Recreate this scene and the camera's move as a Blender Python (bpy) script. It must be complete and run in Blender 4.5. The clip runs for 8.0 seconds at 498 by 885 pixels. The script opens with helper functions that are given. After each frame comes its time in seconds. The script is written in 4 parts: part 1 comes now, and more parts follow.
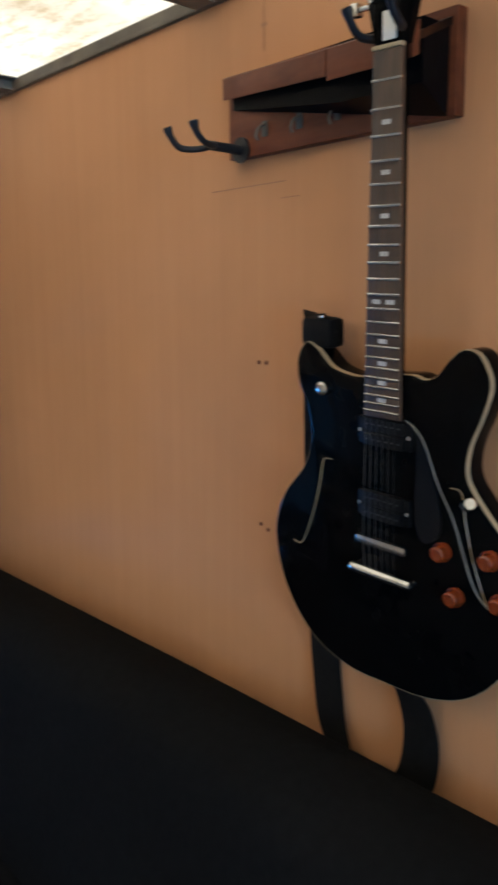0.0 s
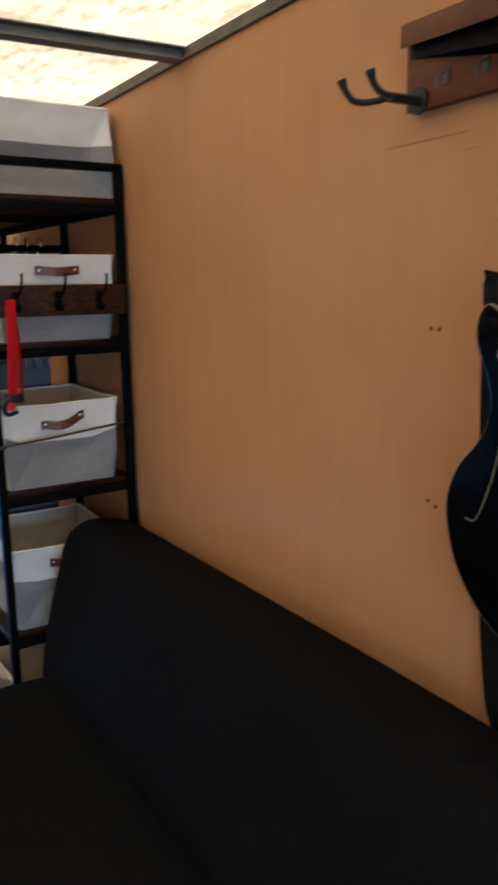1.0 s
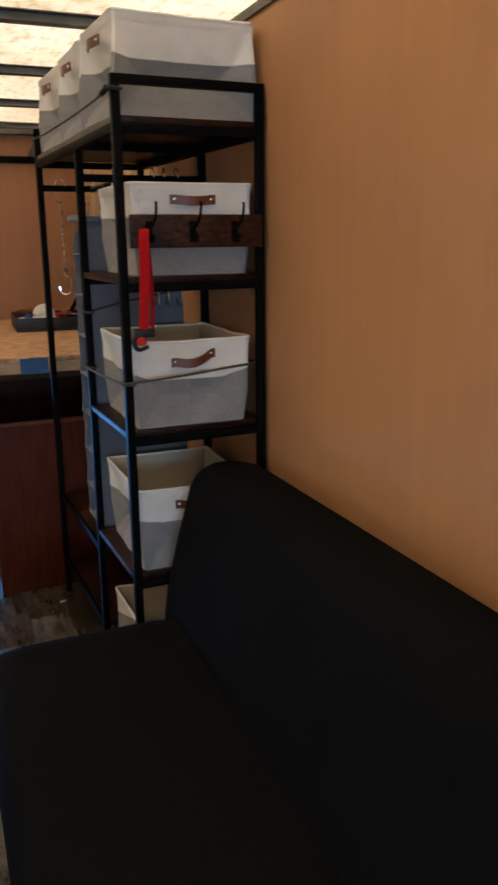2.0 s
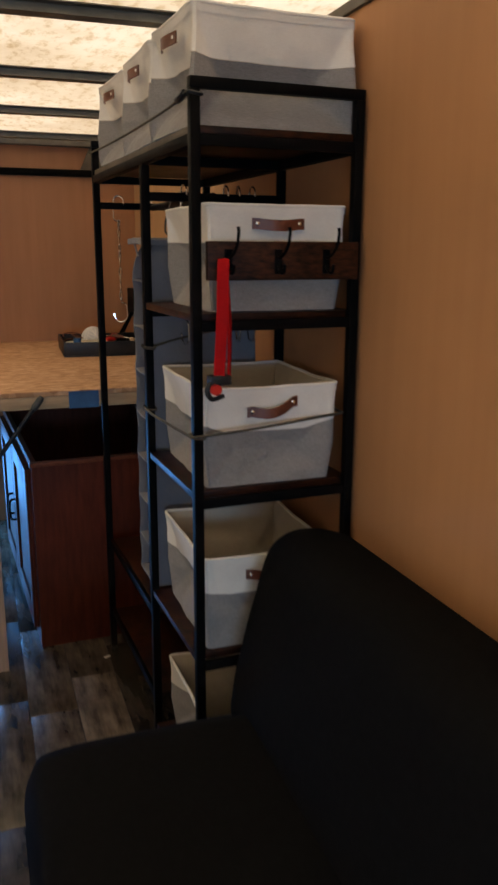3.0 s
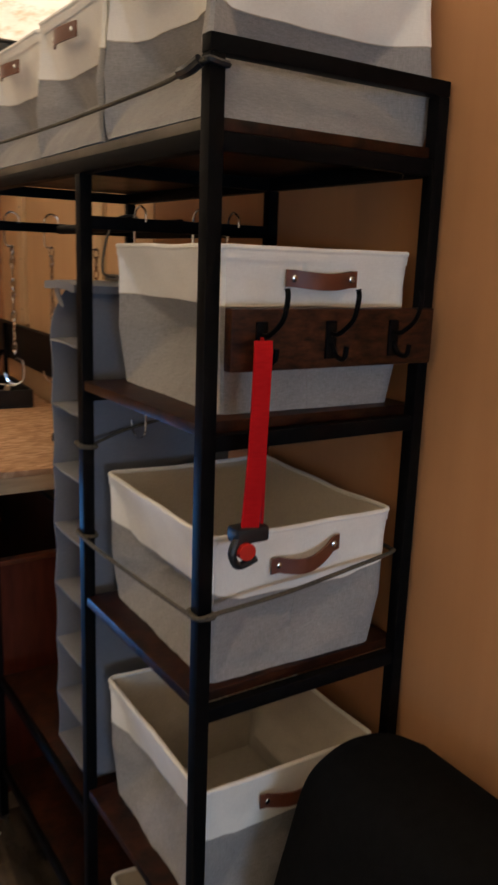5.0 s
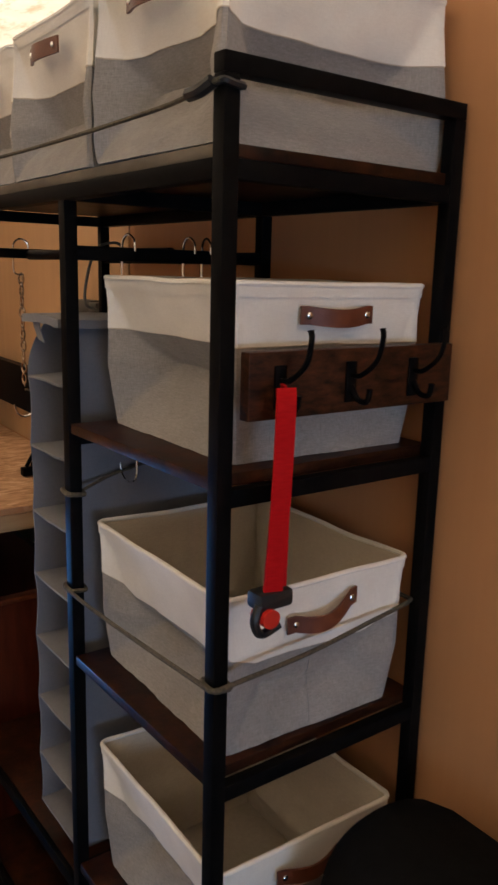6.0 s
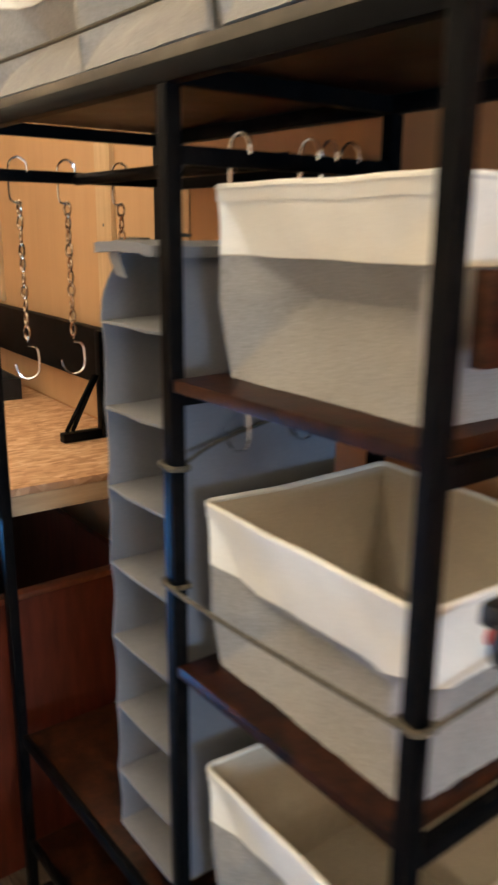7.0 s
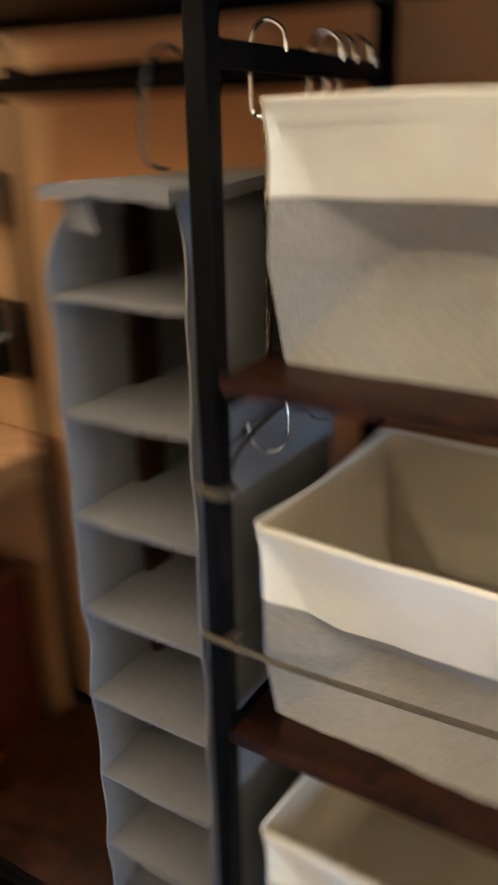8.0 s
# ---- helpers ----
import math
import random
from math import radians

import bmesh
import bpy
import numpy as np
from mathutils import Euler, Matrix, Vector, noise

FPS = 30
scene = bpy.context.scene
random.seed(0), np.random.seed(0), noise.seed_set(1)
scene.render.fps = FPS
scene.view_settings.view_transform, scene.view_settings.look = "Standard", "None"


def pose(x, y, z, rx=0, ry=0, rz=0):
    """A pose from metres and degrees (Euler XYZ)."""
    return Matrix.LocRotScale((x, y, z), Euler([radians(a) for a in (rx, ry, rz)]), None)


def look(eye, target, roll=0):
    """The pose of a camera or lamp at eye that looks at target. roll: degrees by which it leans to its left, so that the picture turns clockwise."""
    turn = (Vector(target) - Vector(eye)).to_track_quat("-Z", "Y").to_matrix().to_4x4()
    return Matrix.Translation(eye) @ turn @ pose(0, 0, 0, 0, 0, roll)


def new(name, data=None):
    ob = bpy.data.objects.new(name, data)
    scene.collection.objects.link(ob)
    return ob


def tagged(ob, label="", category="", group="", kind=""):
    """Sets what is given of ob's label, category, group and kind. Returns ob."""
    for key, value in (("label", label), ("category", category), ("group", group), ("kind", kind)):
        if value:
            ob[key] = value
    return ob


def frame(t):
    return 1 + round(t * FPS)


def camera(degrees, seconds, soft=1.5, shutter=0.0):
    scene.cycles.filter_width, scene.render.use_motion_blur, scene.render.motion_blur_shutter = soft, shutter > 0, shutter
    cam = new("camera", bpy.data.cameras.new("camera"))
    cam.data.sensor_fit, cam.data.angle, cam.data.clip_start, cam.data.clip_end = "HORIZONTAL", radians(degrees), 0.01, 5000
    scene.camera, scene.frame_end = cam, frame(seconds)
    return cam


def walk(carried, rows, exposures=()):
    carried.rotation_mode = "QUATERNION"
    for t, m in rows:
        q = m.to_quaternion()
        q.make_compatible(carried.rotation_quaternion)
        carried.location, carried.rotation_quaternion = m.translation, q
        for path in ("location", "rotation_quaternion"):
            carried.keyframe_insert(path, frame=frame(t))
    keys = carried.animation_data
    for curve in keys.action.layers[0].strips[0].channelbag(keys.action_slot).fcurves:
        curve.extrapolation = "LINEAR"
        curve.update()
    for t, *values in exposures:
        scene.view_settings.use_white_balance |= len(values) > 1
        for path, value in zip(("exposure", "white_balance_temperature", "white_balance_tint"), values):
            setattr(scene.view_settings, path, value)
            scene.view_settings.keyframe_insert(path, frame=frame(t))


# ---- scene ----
cam = camera(34.9, 8.0, soft=2.6, shutter=0.6)
PATH = [
    (0, (0.113, 0.124, 1.505), (1.433, 1.586, 1.155), -0.3),
    (0.5, (0.113, 0.14, 1.498), (1.275, 1.729, 1.145), -0.7),
    (1, (0.119, 0.171, 1.48), (1.131, 1.85, 1.086), -0.9),
    (1.5, (0.114, 0.199, 1.447), (0.98, 1.948, 1.009), -0.8),
    (2, (0.16, 0.281, 1.428), (0.87, 2.081, 0.925), -0.6),
    (3.5, (0.171, 0.844, 1.499), (0.797, 2.687, 1.037), 0.2),
    (4, (0.181, 1.057, 1.518), (0.882, 2.874, 1.062), 1.5),
    (4.2, (0.185, 1.129, 1.515), (0.902, 2.94, 1.06), 1.8),
    (5.5, (0.118, 1.481, 1.567), (1.233, 3.084, 1.132), 1.9),
    (6, (0.124, 1.517, 1.573), (1.228, 3.132, 1.157), 1.5),
    (6.5, (0.162, 1.62, 1.555), (1.229, 3.251, 1.105), 1.3),
    (7, (0.106, 1.854, 1.514), (1.217, 3.433, 0.993), 0.5),
    (7.1, (0.069, 1.909, 1.515), (1.23, 3.448, 0.981), 0.2),
    (7.5, (0.043, 2.066, 1.527), (1.385, 3.394, 0.867), 0.2),
    (7.7, (0.037, 2.154, 1.543), (1.433, 3.41, 0.854), 0.3),
    (7.9, (0.044, 2.228, 1.486), (1.522, 3.428, 0.872), -0.5),
    (7.967, (0.044, 2.228, 1.486), (1.522, 3.428, 0.872), -0.5),
    (8, (0.035, 2.299, 1.538), (1.57, 3.353, 0.807), -1.1),
]
walk(cam, [(t, look(eye, target, roll)) for t, eye, target, roll in PATH],
     exposures=[(0, 0.92, 6000, 11.5), (0.3, 0.85, 6350, 13.5), (1.0, 0.78, 6750, 14.5), (1.5, 0.72, 7050, 15), (2.0, 0.6, 7400, 18), (3.5, 0.34, 7700, 20), (4.2, 0.44, 7600, 20), (5.5, 0.66, 7500, 23.5), (6.0, 0.66, 7500, 24.5), (6.5, 1.1, 7400, 15.5), (7.0, 1.81, 7300, 14.5), (7.5, 1.91, 7250, 13.5), (8.0, 1.71, 7400, 13.5)])

# ---- light ----
world = bpy.data.worlds.new("sky")
world.use_nodes = True
scene.world = world
wn = world.node_tree.nodes
sky = wn.new("ShaderNodeTexSky")
sky.sky_type, sky.sun_disc = "NISHITA", False
sky.sun_elevation, sky.sun_rotation = radians(69), radians(27)
world.node_tree.links.new(sky.outputs[0], wn["Background"].inputs[0])
wn["Background"].inputs[1].default_value = 0.11
sun = new("sun", bpy.data.lights.new("sun", "SUN"))
sun.data.energy, sun.data.angle, sun.data.color = 3.5, radians(0.5), (1.0, 0.93, 0.82)
sun.matrix_world = look((1.9, 5.4, 9), (0.4, 2.4, 0))


def opening_light(name, m, sx, sy, power, colour):
    lamp = new(name, bpy.data.lights.new(name, "AREA"))
    lamp.data.shape, lamp.data.size, lamp.data.size_y = "RECTANGLE", sx, sy
    lamp.data.energy, lamp.data.color = power, colour
    lamp.matrix_world = m
    return lamp


opening_light("rear_daylight", look((-0.35, -2.35, 1.2), (-0.25, -1.2, -0.3)), 1.3, 0.5, 52, (0.28, 0.58, 1.0))
opening_light("hatch_daylight", look((-0.36, 5.035, 0.27), (-0.15, 4.3, -0.15)), 0.85, 0.5, 24, (0.05, 0.36, 1.0))


# ---- materials ----
def material(name):
    m = bpy.data.materials.new(name)
    m.use_nodes = True
    return m, m.node_tree.nodes, m.node_tree.links, m.node_tree.nodes["Principled BSDF"]


def ramp(nodes, stops):
    r = nodes.new("ShaderNodeValToRGB")
    e = r.color_ramp.elements
    while len(e) < len(stops):
        e.new(0.5)
    for k, (p, c) in zip(e, stops):
        k.position, k.color = p, (*c, 1)
    return r


def coords(nodes, links, scale, kind="Object"):
    tc, mp = nodes.new("ShaderNodeTexCoord"), nodes.new("ShaderNodeMapping")
    mp.inputs["Scale"].default_value = scale
    links.new(tc.outputs[kind], mp.inputs[0])
    return mp


def noise_tex(nodes, links, vec, scale, detail=6, rough=0.55):
    n = nodes.new("ShaderNodeTexNoise")
    n.inputs["Scale"].default_value, n.inputs["Detail"].default_value, n.inputs["Roughness"].default_value = scale, detail, rough
    links.new(vec.outputs[0], n.inputs["Vector"])
    return n


def surface(name, lo, hi, scale=(1, 1, 1), grain=8, stain=1.5, stain_amount=0.3, rough=(0.5, 0.7), metal=0.0, bump=0.15, bump_scale=60, coat=0.0, per_piece=0.0, gloss=0.5):
    """A surface whose colour runs from lo to hi by a stretched grain, with larger stains and fine relief."""
    m, n, k, p = material(name)
    vec = coords(n, k, scale)
    plain = coords(n, k, (1, 1, 1))
    g = noise_tex(n, k, vec, grain)
    r = ramp(n, [(0.3, lo), (0.7, hi)])
    k.new(g.outputs["Fac"], r.inputs[0])
    st = noise_tex(n, k, plain, stain, 4)
    mix = n.new("ShaderNodeMix")
    mix.data_type, mix.blend_type = "RGBA", "MULTIPLY"
    mix.inputs["Factor"].default_value = stain_amount
    sr = ramp(n, [(0.35, (0.45, 0.42, 0.40)), (0.62, (1, 1, 1))])
    k.new(st.outputs["Fac"], sr.inputs[0])
    k.new(r.outputs[0], mix.inputs["A"])
    k.new(sr.outputs[0], mix.inputs["B"])
    out = mix.outputs["Result"]
    if per_piece:
        info, hsv, mr = n.new("ShaderNodeObjectInfo"), n.new("ShaderNodeHueSaturation"), n.new("ShaderNodeMapRange")
        mr.inputs["To Min"].default_value, mr.inputs["To Max"].default_value = 1 - per_piece, 1 + per_piece
        k.new(info.outputs["Random"], mr.inputs[0])
        k.new(mr.outputs[0], hsv.inputs["Value"])
        k.new(out, hsv.inputs["Color"])
        out = hsv.outputs[0]
    k.new(out, p.inputs["Base Color"])
    rr = n.new("ShaderNodeMapRange")
    rr.inputs["To Min"].default_value, rr.inputs["To Max"].default_value = rough
    k.new(st.outputs["Fac"], rr.inputs[0])
    k.new(rr.outputs[0], p.inputs["Roughness"])
    p.inputs["Metallic"].default_value = metal
    p.inputs["Specular IOR Level"].default_value = gloss
    p.inputs["Coat Weight"].default_value = coat
    if bump:
        f = noise_tex(n, k, vec, bump_scale, 3)
        b = n.new("ShaderNodeBump")
        b.inputs["Strength"].default_value, b.inputs["Distance"].default_value = bump, 0.002
        k.new(f.outputs["Fac"], b.inputs["Height"])
        k.new(b.outputs[0], p.inputs["Normal"])
    return m


def fabric(name, lo, hi, bump=0.3):
    """Woven cloth: crossed fine threads, slubs and faint soiling."""
    m, n, k, p = material(name)
    tc = coords(n, k, (1, 1, 1))
    a = noise_tex(n, k, coords(n, k, (1, 1, 7)), 90, 4, 0.7)
    b = noise_tex(n, k, coords(n, k, (7, 7, 1)), 90, 4, 0.7)
    add = n.new("ShaderNodeMath")
    add.operation = "ADD"
    k.new(a.outputs["Fac"], add.inputs[0])
    k.new(b.outputs["Fac"], add.inputs[1])
    half = n.new("ShaderNodeMath")
    half.operation, half.inputs[1].default_value = "MULTIPLY", 0.5
    k.new(add.outputs[0], half.inputs[0])
    r = ramp(n, [(0.36, lo), (0.64, hi)])
    k.new(half.outputs[0], r.inputs[0])
    st = noise_tex(n, k, tc, 5, 3)
    sr = ramp(n, [(0.3, (0.82, 0.80, 0.78)), (0.6, (1, 1, 1))])
    k.new(st.outputs["Fac"], sr.inputs[0])
    mix = n.new("ShaderNodeMix")
    mix.data_type, mix.blend_type = "RGBA", "MULTIPLY"
    mix.inputs["Factor"].default_value = 0.8
    k.new(r.outputs[0], mix.inputs["A"])
    k.new(sr.outputs[0], mix.inputs["B"])
    k.new(mix.outputs["Result"], p.inputs["Base Color"])
    p.inputs["Roughness"].default_value = 0.9
    p.inputs["Sheen Weight"].default_value = 0.15
    bp = n.new("ShaderNodeBump")
    bp.inputs["Strength"].default_value, bp.inputs["Distance"].default_value = bump, 0.0015
    k.new(half.outputs[0], bp.inputs["Height"])
    k.new(bp.outputs[0], p.inputs["Normal"])
    return m


def roof_skin(name):
    """Weathered fibreglass that lets daylight through, with blotches of dirt and leaf litter on it."""
    m, n, k, p = material(name)
    c = coords(n, k, (1, 1, 1))
    big, fine = noise_tex(n, k, c, 2.2, 8, 0.7), noise_tex(n, k, coords(n, k, (2.5, 1, 1)), 13, 6, 0.7)
    r1 = ramp(n, [(0.32, (0.76, 0.70, 0.58)), (0.50, (0.86, 0.82, 0.71)), (0.60, (0.90, 0.87, 0.78))])
    r2 = ramp(n, [(0.34, (0.80, 0.74, 0.64)), (0.50, (1, 1, 1))])
    k.new(big.outputs["Fac"], r1.inputs[0])
    k.new(fine.outputs["Fac"], r2.inputs[0])
    mix = n.new("ShaderNodeMix")
    mix.data_type, mix.blend_type = "RGBA", "MULTIPLY"
    mix.inputs["Factor"].default_value = 1.0
    k.new(r1.outputs[0], mix.inputs["A"])
    k.new(r2.outputs[0], mix.inputs["B"])
    t, d, ms = n.new("ShaderNodeBsdfTranslucent"), n.new("ShaderNodeBsdfDiffuse"), n.new("ShaderNodeMixShader")
    k.new(mix.outputs["Result"], t.inputs[0])
    k.new(mix.outputs["Result"], d.inputs[0])
    ms.inputs[0].default_value = 0.15
    k.new(t.outputs[0], ms.inputs[1])
    k.new(d.outputs[0], ms.inputs[2])
    k.new(ms.outputs[0], n["Material Output"].inputs[0])
    return m


def strand_board(name):
    """Oriented strand board: overlapping straw-coloured flakes."""
    m, n, k, p = material(name)
    flakes = []
    for turn, sc in ((0.3, (14, 46, 14)), (1.7, (16, 50, 16)), (2.6, (12, 40, 12))):
        tc, mp = n.new("ShaderNodeTexCoord"), n.new("ShaderNodeMapping")
        mp.inputs["Rotation"].default_value, mp.inputs["Scale"].default_value = (0, 0, turn), sc
        k.new(tc.outputs["Object"], mp.inputs[0])
        v = n.new("ShaderNodeTexVoronoi")
        v.inputs["Scale"].default_value = 2.1
        k.new(mp.outputs[0], v.inputs["Vector"])
        flakes.append(v)
    mix = n.new("ShaderNodeMix")
    mix.data_type, mix.blend_type = "RGBA", "MIX"
    sel = noise_tex(n, k, coords(n, k, (1, 1, 1)), 9, 2)
    k.new(sel.outputs["Fac"], mix.inputs["Factor"])
    k.new(flakes[0].outputs["Color"], mix.inputs["A"])
    k.new(flakes[1].outputs["Color"], mix.inputs["B"])
    bw = n.new("ShaderNodeRGBToBW")
    k.new(mix.outputs["Result"], bw.inputs[0])
    r = ramp(n, [(0.22, (0.36, 0.175, 0.080)), (0.40, (0.50, 0.275, 0.145)), (0.62, (0.60, 0.35, 0.195)), (0.8, (0.70, 0.46, 0.29))])
    k.new(bw.outputs[0], r.inputs[0])
    k.new(r.outputs[0], p.inputs["Base Color"])
    p.inputs["Roughness"].default_value = 0.65
    b = n.new("ShaderNodeBump")
    b.inputs["Strength"].default_value, b.inputs["Distance"].default_value = 0.4, 0.002
    k.new(bw.outputs[0], b.inputs["Height"])
    k.new(b.outputs[0], p.inputs["Normal"])
    return m


PLY = surface("tan_panel", (0.522, 0.246, 0.111), (0.548, 0.264, 0.121), (4.5, 4.5, 0.16), 9, 1.7, 0.22, (0.55, 0.7), bump=0.05, bump_scale=40, gloss=0.2)
PALE_PLY = surface("pale_panel", (0.50, 0.30, 0.155), (0.55, 0.335, 0.178), (3, 3, 0.2), 9, 1.3, 0.25, (0.5, 0.7), bump=0.05)
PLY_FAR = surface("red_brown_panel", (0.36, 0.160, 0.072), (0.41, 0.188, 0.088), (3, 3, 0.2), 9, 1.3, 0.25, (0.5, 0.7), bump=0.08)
CREAM_BOUNCE = surface("cream_bounce_panel", (0.74, 0.66, 0.52), (0.80, 0.72, 0.58), (3, 3, 0.2), 9, 1.0, 0.25, (0.5, 0.7), bump=0.08)
BATTEN = surface("pale_batten", (0.50, 0.34, 0.19), (0.60, 0.42, 0.25), (6, 6, 0.5), 10, 2, 0.25, (0.5, 0.7))
LUMBER = surface("pale_lumber", (0.42, 0.27, 0.15), (0.56, 0.38, 0.22), (1, 8, 8), 9, 3, 0.3, (0.55, 0.75))
LEG_WOOD = surface("pink_lumber", (0.42, 0.25, 0.16), (0.52, 0.33, 0.22), (8, 8, 0.6), 9, 3, 0.3, (0.55, 0.75))
RAIL = surface("aged_metal_rail", (0.075, 0.06, 0.042), (0.15, 0.12, 0.085), (1, 1, 1), 12, 5, 0.5, (0.5, 0.7))
RIB = surface("grey_steel_rib", (0.13, 0.125, 0.105), (0.20, 0.19, 0.16), (1, 1, 1), 12, 4, 0.4, (0.45, 0.65), metal=0.3)
BLACK_METAL = surface("black_powder_coat", (0.003, 0.003, 0.003), (0.0065, 0.006, 0.006), (1, 1, 1), 40, 6, 0.4, (0.38, 0.5), bump=0.05, bump_scale=300, gloss=0.03)
SHELF_WOOD = surface("dark_brown_shelf", (0.006, 0.002, 0.0012), (0.058, 0.0165, 0.0055), (3, 3, 3), 11, 16, 1.0, (0.3, 0.5), bump=0.15, gloss=0.2)
RUSTIC = surface("rustic_brown_board", (0.004, 0.002, 0.0015), (0.085, 0.027, 0.011), (3, 9, 9), 12, 16, 1.0, (0.35, 0.55), bump=0.2, gloss=0.2)
RACK_WOOD = surface("red_brown_rack_wood", (0.10, 0.025, 0.009), (0.165, 0.045, 0.016), (6, 1, 6), 9, 4, 0.35, (0.45, 0.6), bump=0.1, gloss=0.25)
CABINET = surface("mahogany_veneer", (0.07, 0.014, 0.007), (0.115, 0.025, 0.012), (6, 6, 0.8), 8, 2, 0.4, (0.45, 0.6), bump=0.08, gloss=0.1)
SOFA = surface("black_upholstery", (0.006, 0.006, 0.0062), (0.009, 0.009, 0.0093), (1, 1, 1), 60, 3, 0.3, (0.9, 1.0), bump=0.1, bump_scale=400, gloss=0.02)
CANVAS = fabric("cream_canvas", (0.80, 0.77, 0.70), (0.89, 0.86, 0.79), bump=0.12)
LINEN = fabric("grey_linen", (0.21, 0.20, 0.192), (0.35, 0.332, 0.318), bump=0.25)
LINER = fabric("beige_liner", (0.52, 0.45, 0.355), (0.62, 0.545, 0.44), bump=0.12)
NONWOVEN = fabric("grey_nonwoven", (0.152, 0.156, 0.172), (0.185, 0.190, 0.207), bump=0.06)
LEATHER = surface("brown_leather", (0.11, 0.028, 0.013), (0.17, 0.048, 0.022), (1, 1, 1), 30, 9, 0.4, (0.35, 0.5), bump=0.2, bump_scale=350)
CHROME = surface("chrome", (0.72, 0.72, 0.72), (0.80, 0.80, 0.80), (1, 1, 1), 10, 5, 0.1, (0.08, 0.16), metal=1.0, bump=0)
# Chrome links; the brown of the wall they mirror is in the colour.
LINK = surface("mirrored_brown_link", (0.34, 0.24, 0.17), (0.50, 0.38, 0.28), (1, 1, 1), 60, 30, 0.3, (0.15, 0.3), metal=1.0, bump=0)
RED = surface("red_webbing", (0.40, 0.004, 0.005), (0.50, 0.008, 0.009), (1, 1, 6), 60, 6, 0.2, (0.5, 0.65), bump=0.25, bump_scale=500, gloss=0.1)
RED_PLASTIC = surface("red_plastic", (0.50, 0.02, 0.015), (0.55, 0.03, 0.02), (1, 1, 1), 10, 5, 0.1, (0.25, 0.35), bump=0)
BLACK_PLASTIC = surface("black_plastic", (0.012, 0.012, 0.013), (0.02, 0.02, 0.02), (1, 1, 1), 20, 5, 0.2, (0.35, 0.5), bump=0.05, gloss=0.3)
BUNGEE = surface("olive_bungee", (0.035, 0.028, 0.018), (0.11, 0.09, 0.06), (1, 1, 1), 200, 9, 0.3, (0.7, 0.85), bump=0.3, bump_scale=500)
OSB = strand_board("strand_board")
ROOF = roof_skin("fibreglass_skin")
PLANK = surface("grey_brown_vinyl", (0.018, 0.012, 0.008), (0.21, 0.168, 0.125), (4, 0.8, 1), 6, 5, 1.0, (0.14, 0.30), bump=0.08, per_piece=0.6)
SUBFLOOR = surface("dark_subfloor", (0.03, 0.025, 0.02), (0.05, 0.04, 0.03), (1, 1, 1), 8, 2, 0.3, (0.7, 0.9))
GUITAR_BLACK = surface("black_lacquer", (0.0015, 0.0015, 0.0016), (0.003, 0.003, 0.003), (1, 1, 1), 20, 5, 0.1, (0.06, 0.12), bump=0, gloss=0.05)
PICKUP = surface("black_pickup_plastic", (0.003, 0.003, 0.003), (0.005, 0.005, 0.005), (1, 1, 1), 20, 5, 0.1, (0.4, 0.5), bump=0, gloss=0.12)
BINDING = surface("cream_binding", (0.34, 0.25, 0.14), (0.44, 0.33, 0.19), (1, 1, 1), 20, 9, 0.3, (0.3, 0.45), bump=0)
FINGERBOARD = surface("rosewood", (0.048, 0.025, 0.013), (0.088, 0.047, 0.025), (6, 6, 1), 12, 9, 0.3, (0.4, 0.55), bump=0.1)
NICKEL = surface("nickel", (0.55, 0.53, 0.50), (0.66, 0.64, 0.60), (1, 1, 1), 20, 9, 0.2, (0.15, 0.28), metal=1.0, bump=0)
PEARL = surface("pearl_inlay", (0.50, 0.48, 0.46), (0.62, 0.60, 0.57), (1, 1, 1), 60, 20, 0.2, (0.2, 0.3), bump=0)
AMBER = surface("amber_plastic", (0.15, 0.022, 0.004), (0.19, 0.032, 0.006), (1, 1, 1), 20, 9, 0.2, (0.15, 0.25), bump=0)
STRAP = surface("black_strap", (0.004, 0.0038, 0.0036), (0.008, 0.0075, 0.007), (1, 1, 1), 90, 9, 0.3, (0.7, 0.9), bump=0.2, bump_scale=500, gloss=0.1)
BLUE_TAPE = surface("blue_tape", (0.010, 0.07, 0.18), (0.02, 0.11, 0.27), (1, 1, 1), 20, 9, 0.3, (0.5, 0.6), bump=0.1)
WHITE_PLASTIC = surface("white_plastic", (0.62, 0.61, 0.58), (0.72, 0.71, 0.68), (1, 1, 1), 10, 9, 0.2, (0.3, 0.45), bump=0)
GREY_PLASTIC = surface("dark_grey_plastic", (0.05, 0.05, 0.045), (0.08, 0.078, 0.07), (1, 1, 1), 20, 9, 0.3, (0.45, 0.6), bump=0.1)


# ---- mesh helpers ----
def add_box(bm, x0, x1, y0, y1, z0, z1, bevel=0.0, m=None):
    r = bmesh.ops.create_cube(bm, size=1.0)
    t = Matrix.LocRotScale(((x0 + x1) / 2, (y0 + y1) / 2, (z0 + z1) / 2), None, (x1 - x0, y1 - y0, z1 - z0))
    bmesh.ops.transform(bm, matrix=(m @ t) if m else t, verts=r["verts"])
    if bevel:
        edges = list({e for v in r["verts"] for e in v.link_edges})
        bmesh.ops.bevel(bm, geom=edges, offset=bevel, segments=2, affect="EDGES", profile=0.6)
    return bm


def box(x0, x1, y0, y1, z0, z1, bevel=0.0):
    return add_box(bmesh.new(), x0, x1, y0, y1, z0, z1, bevel)


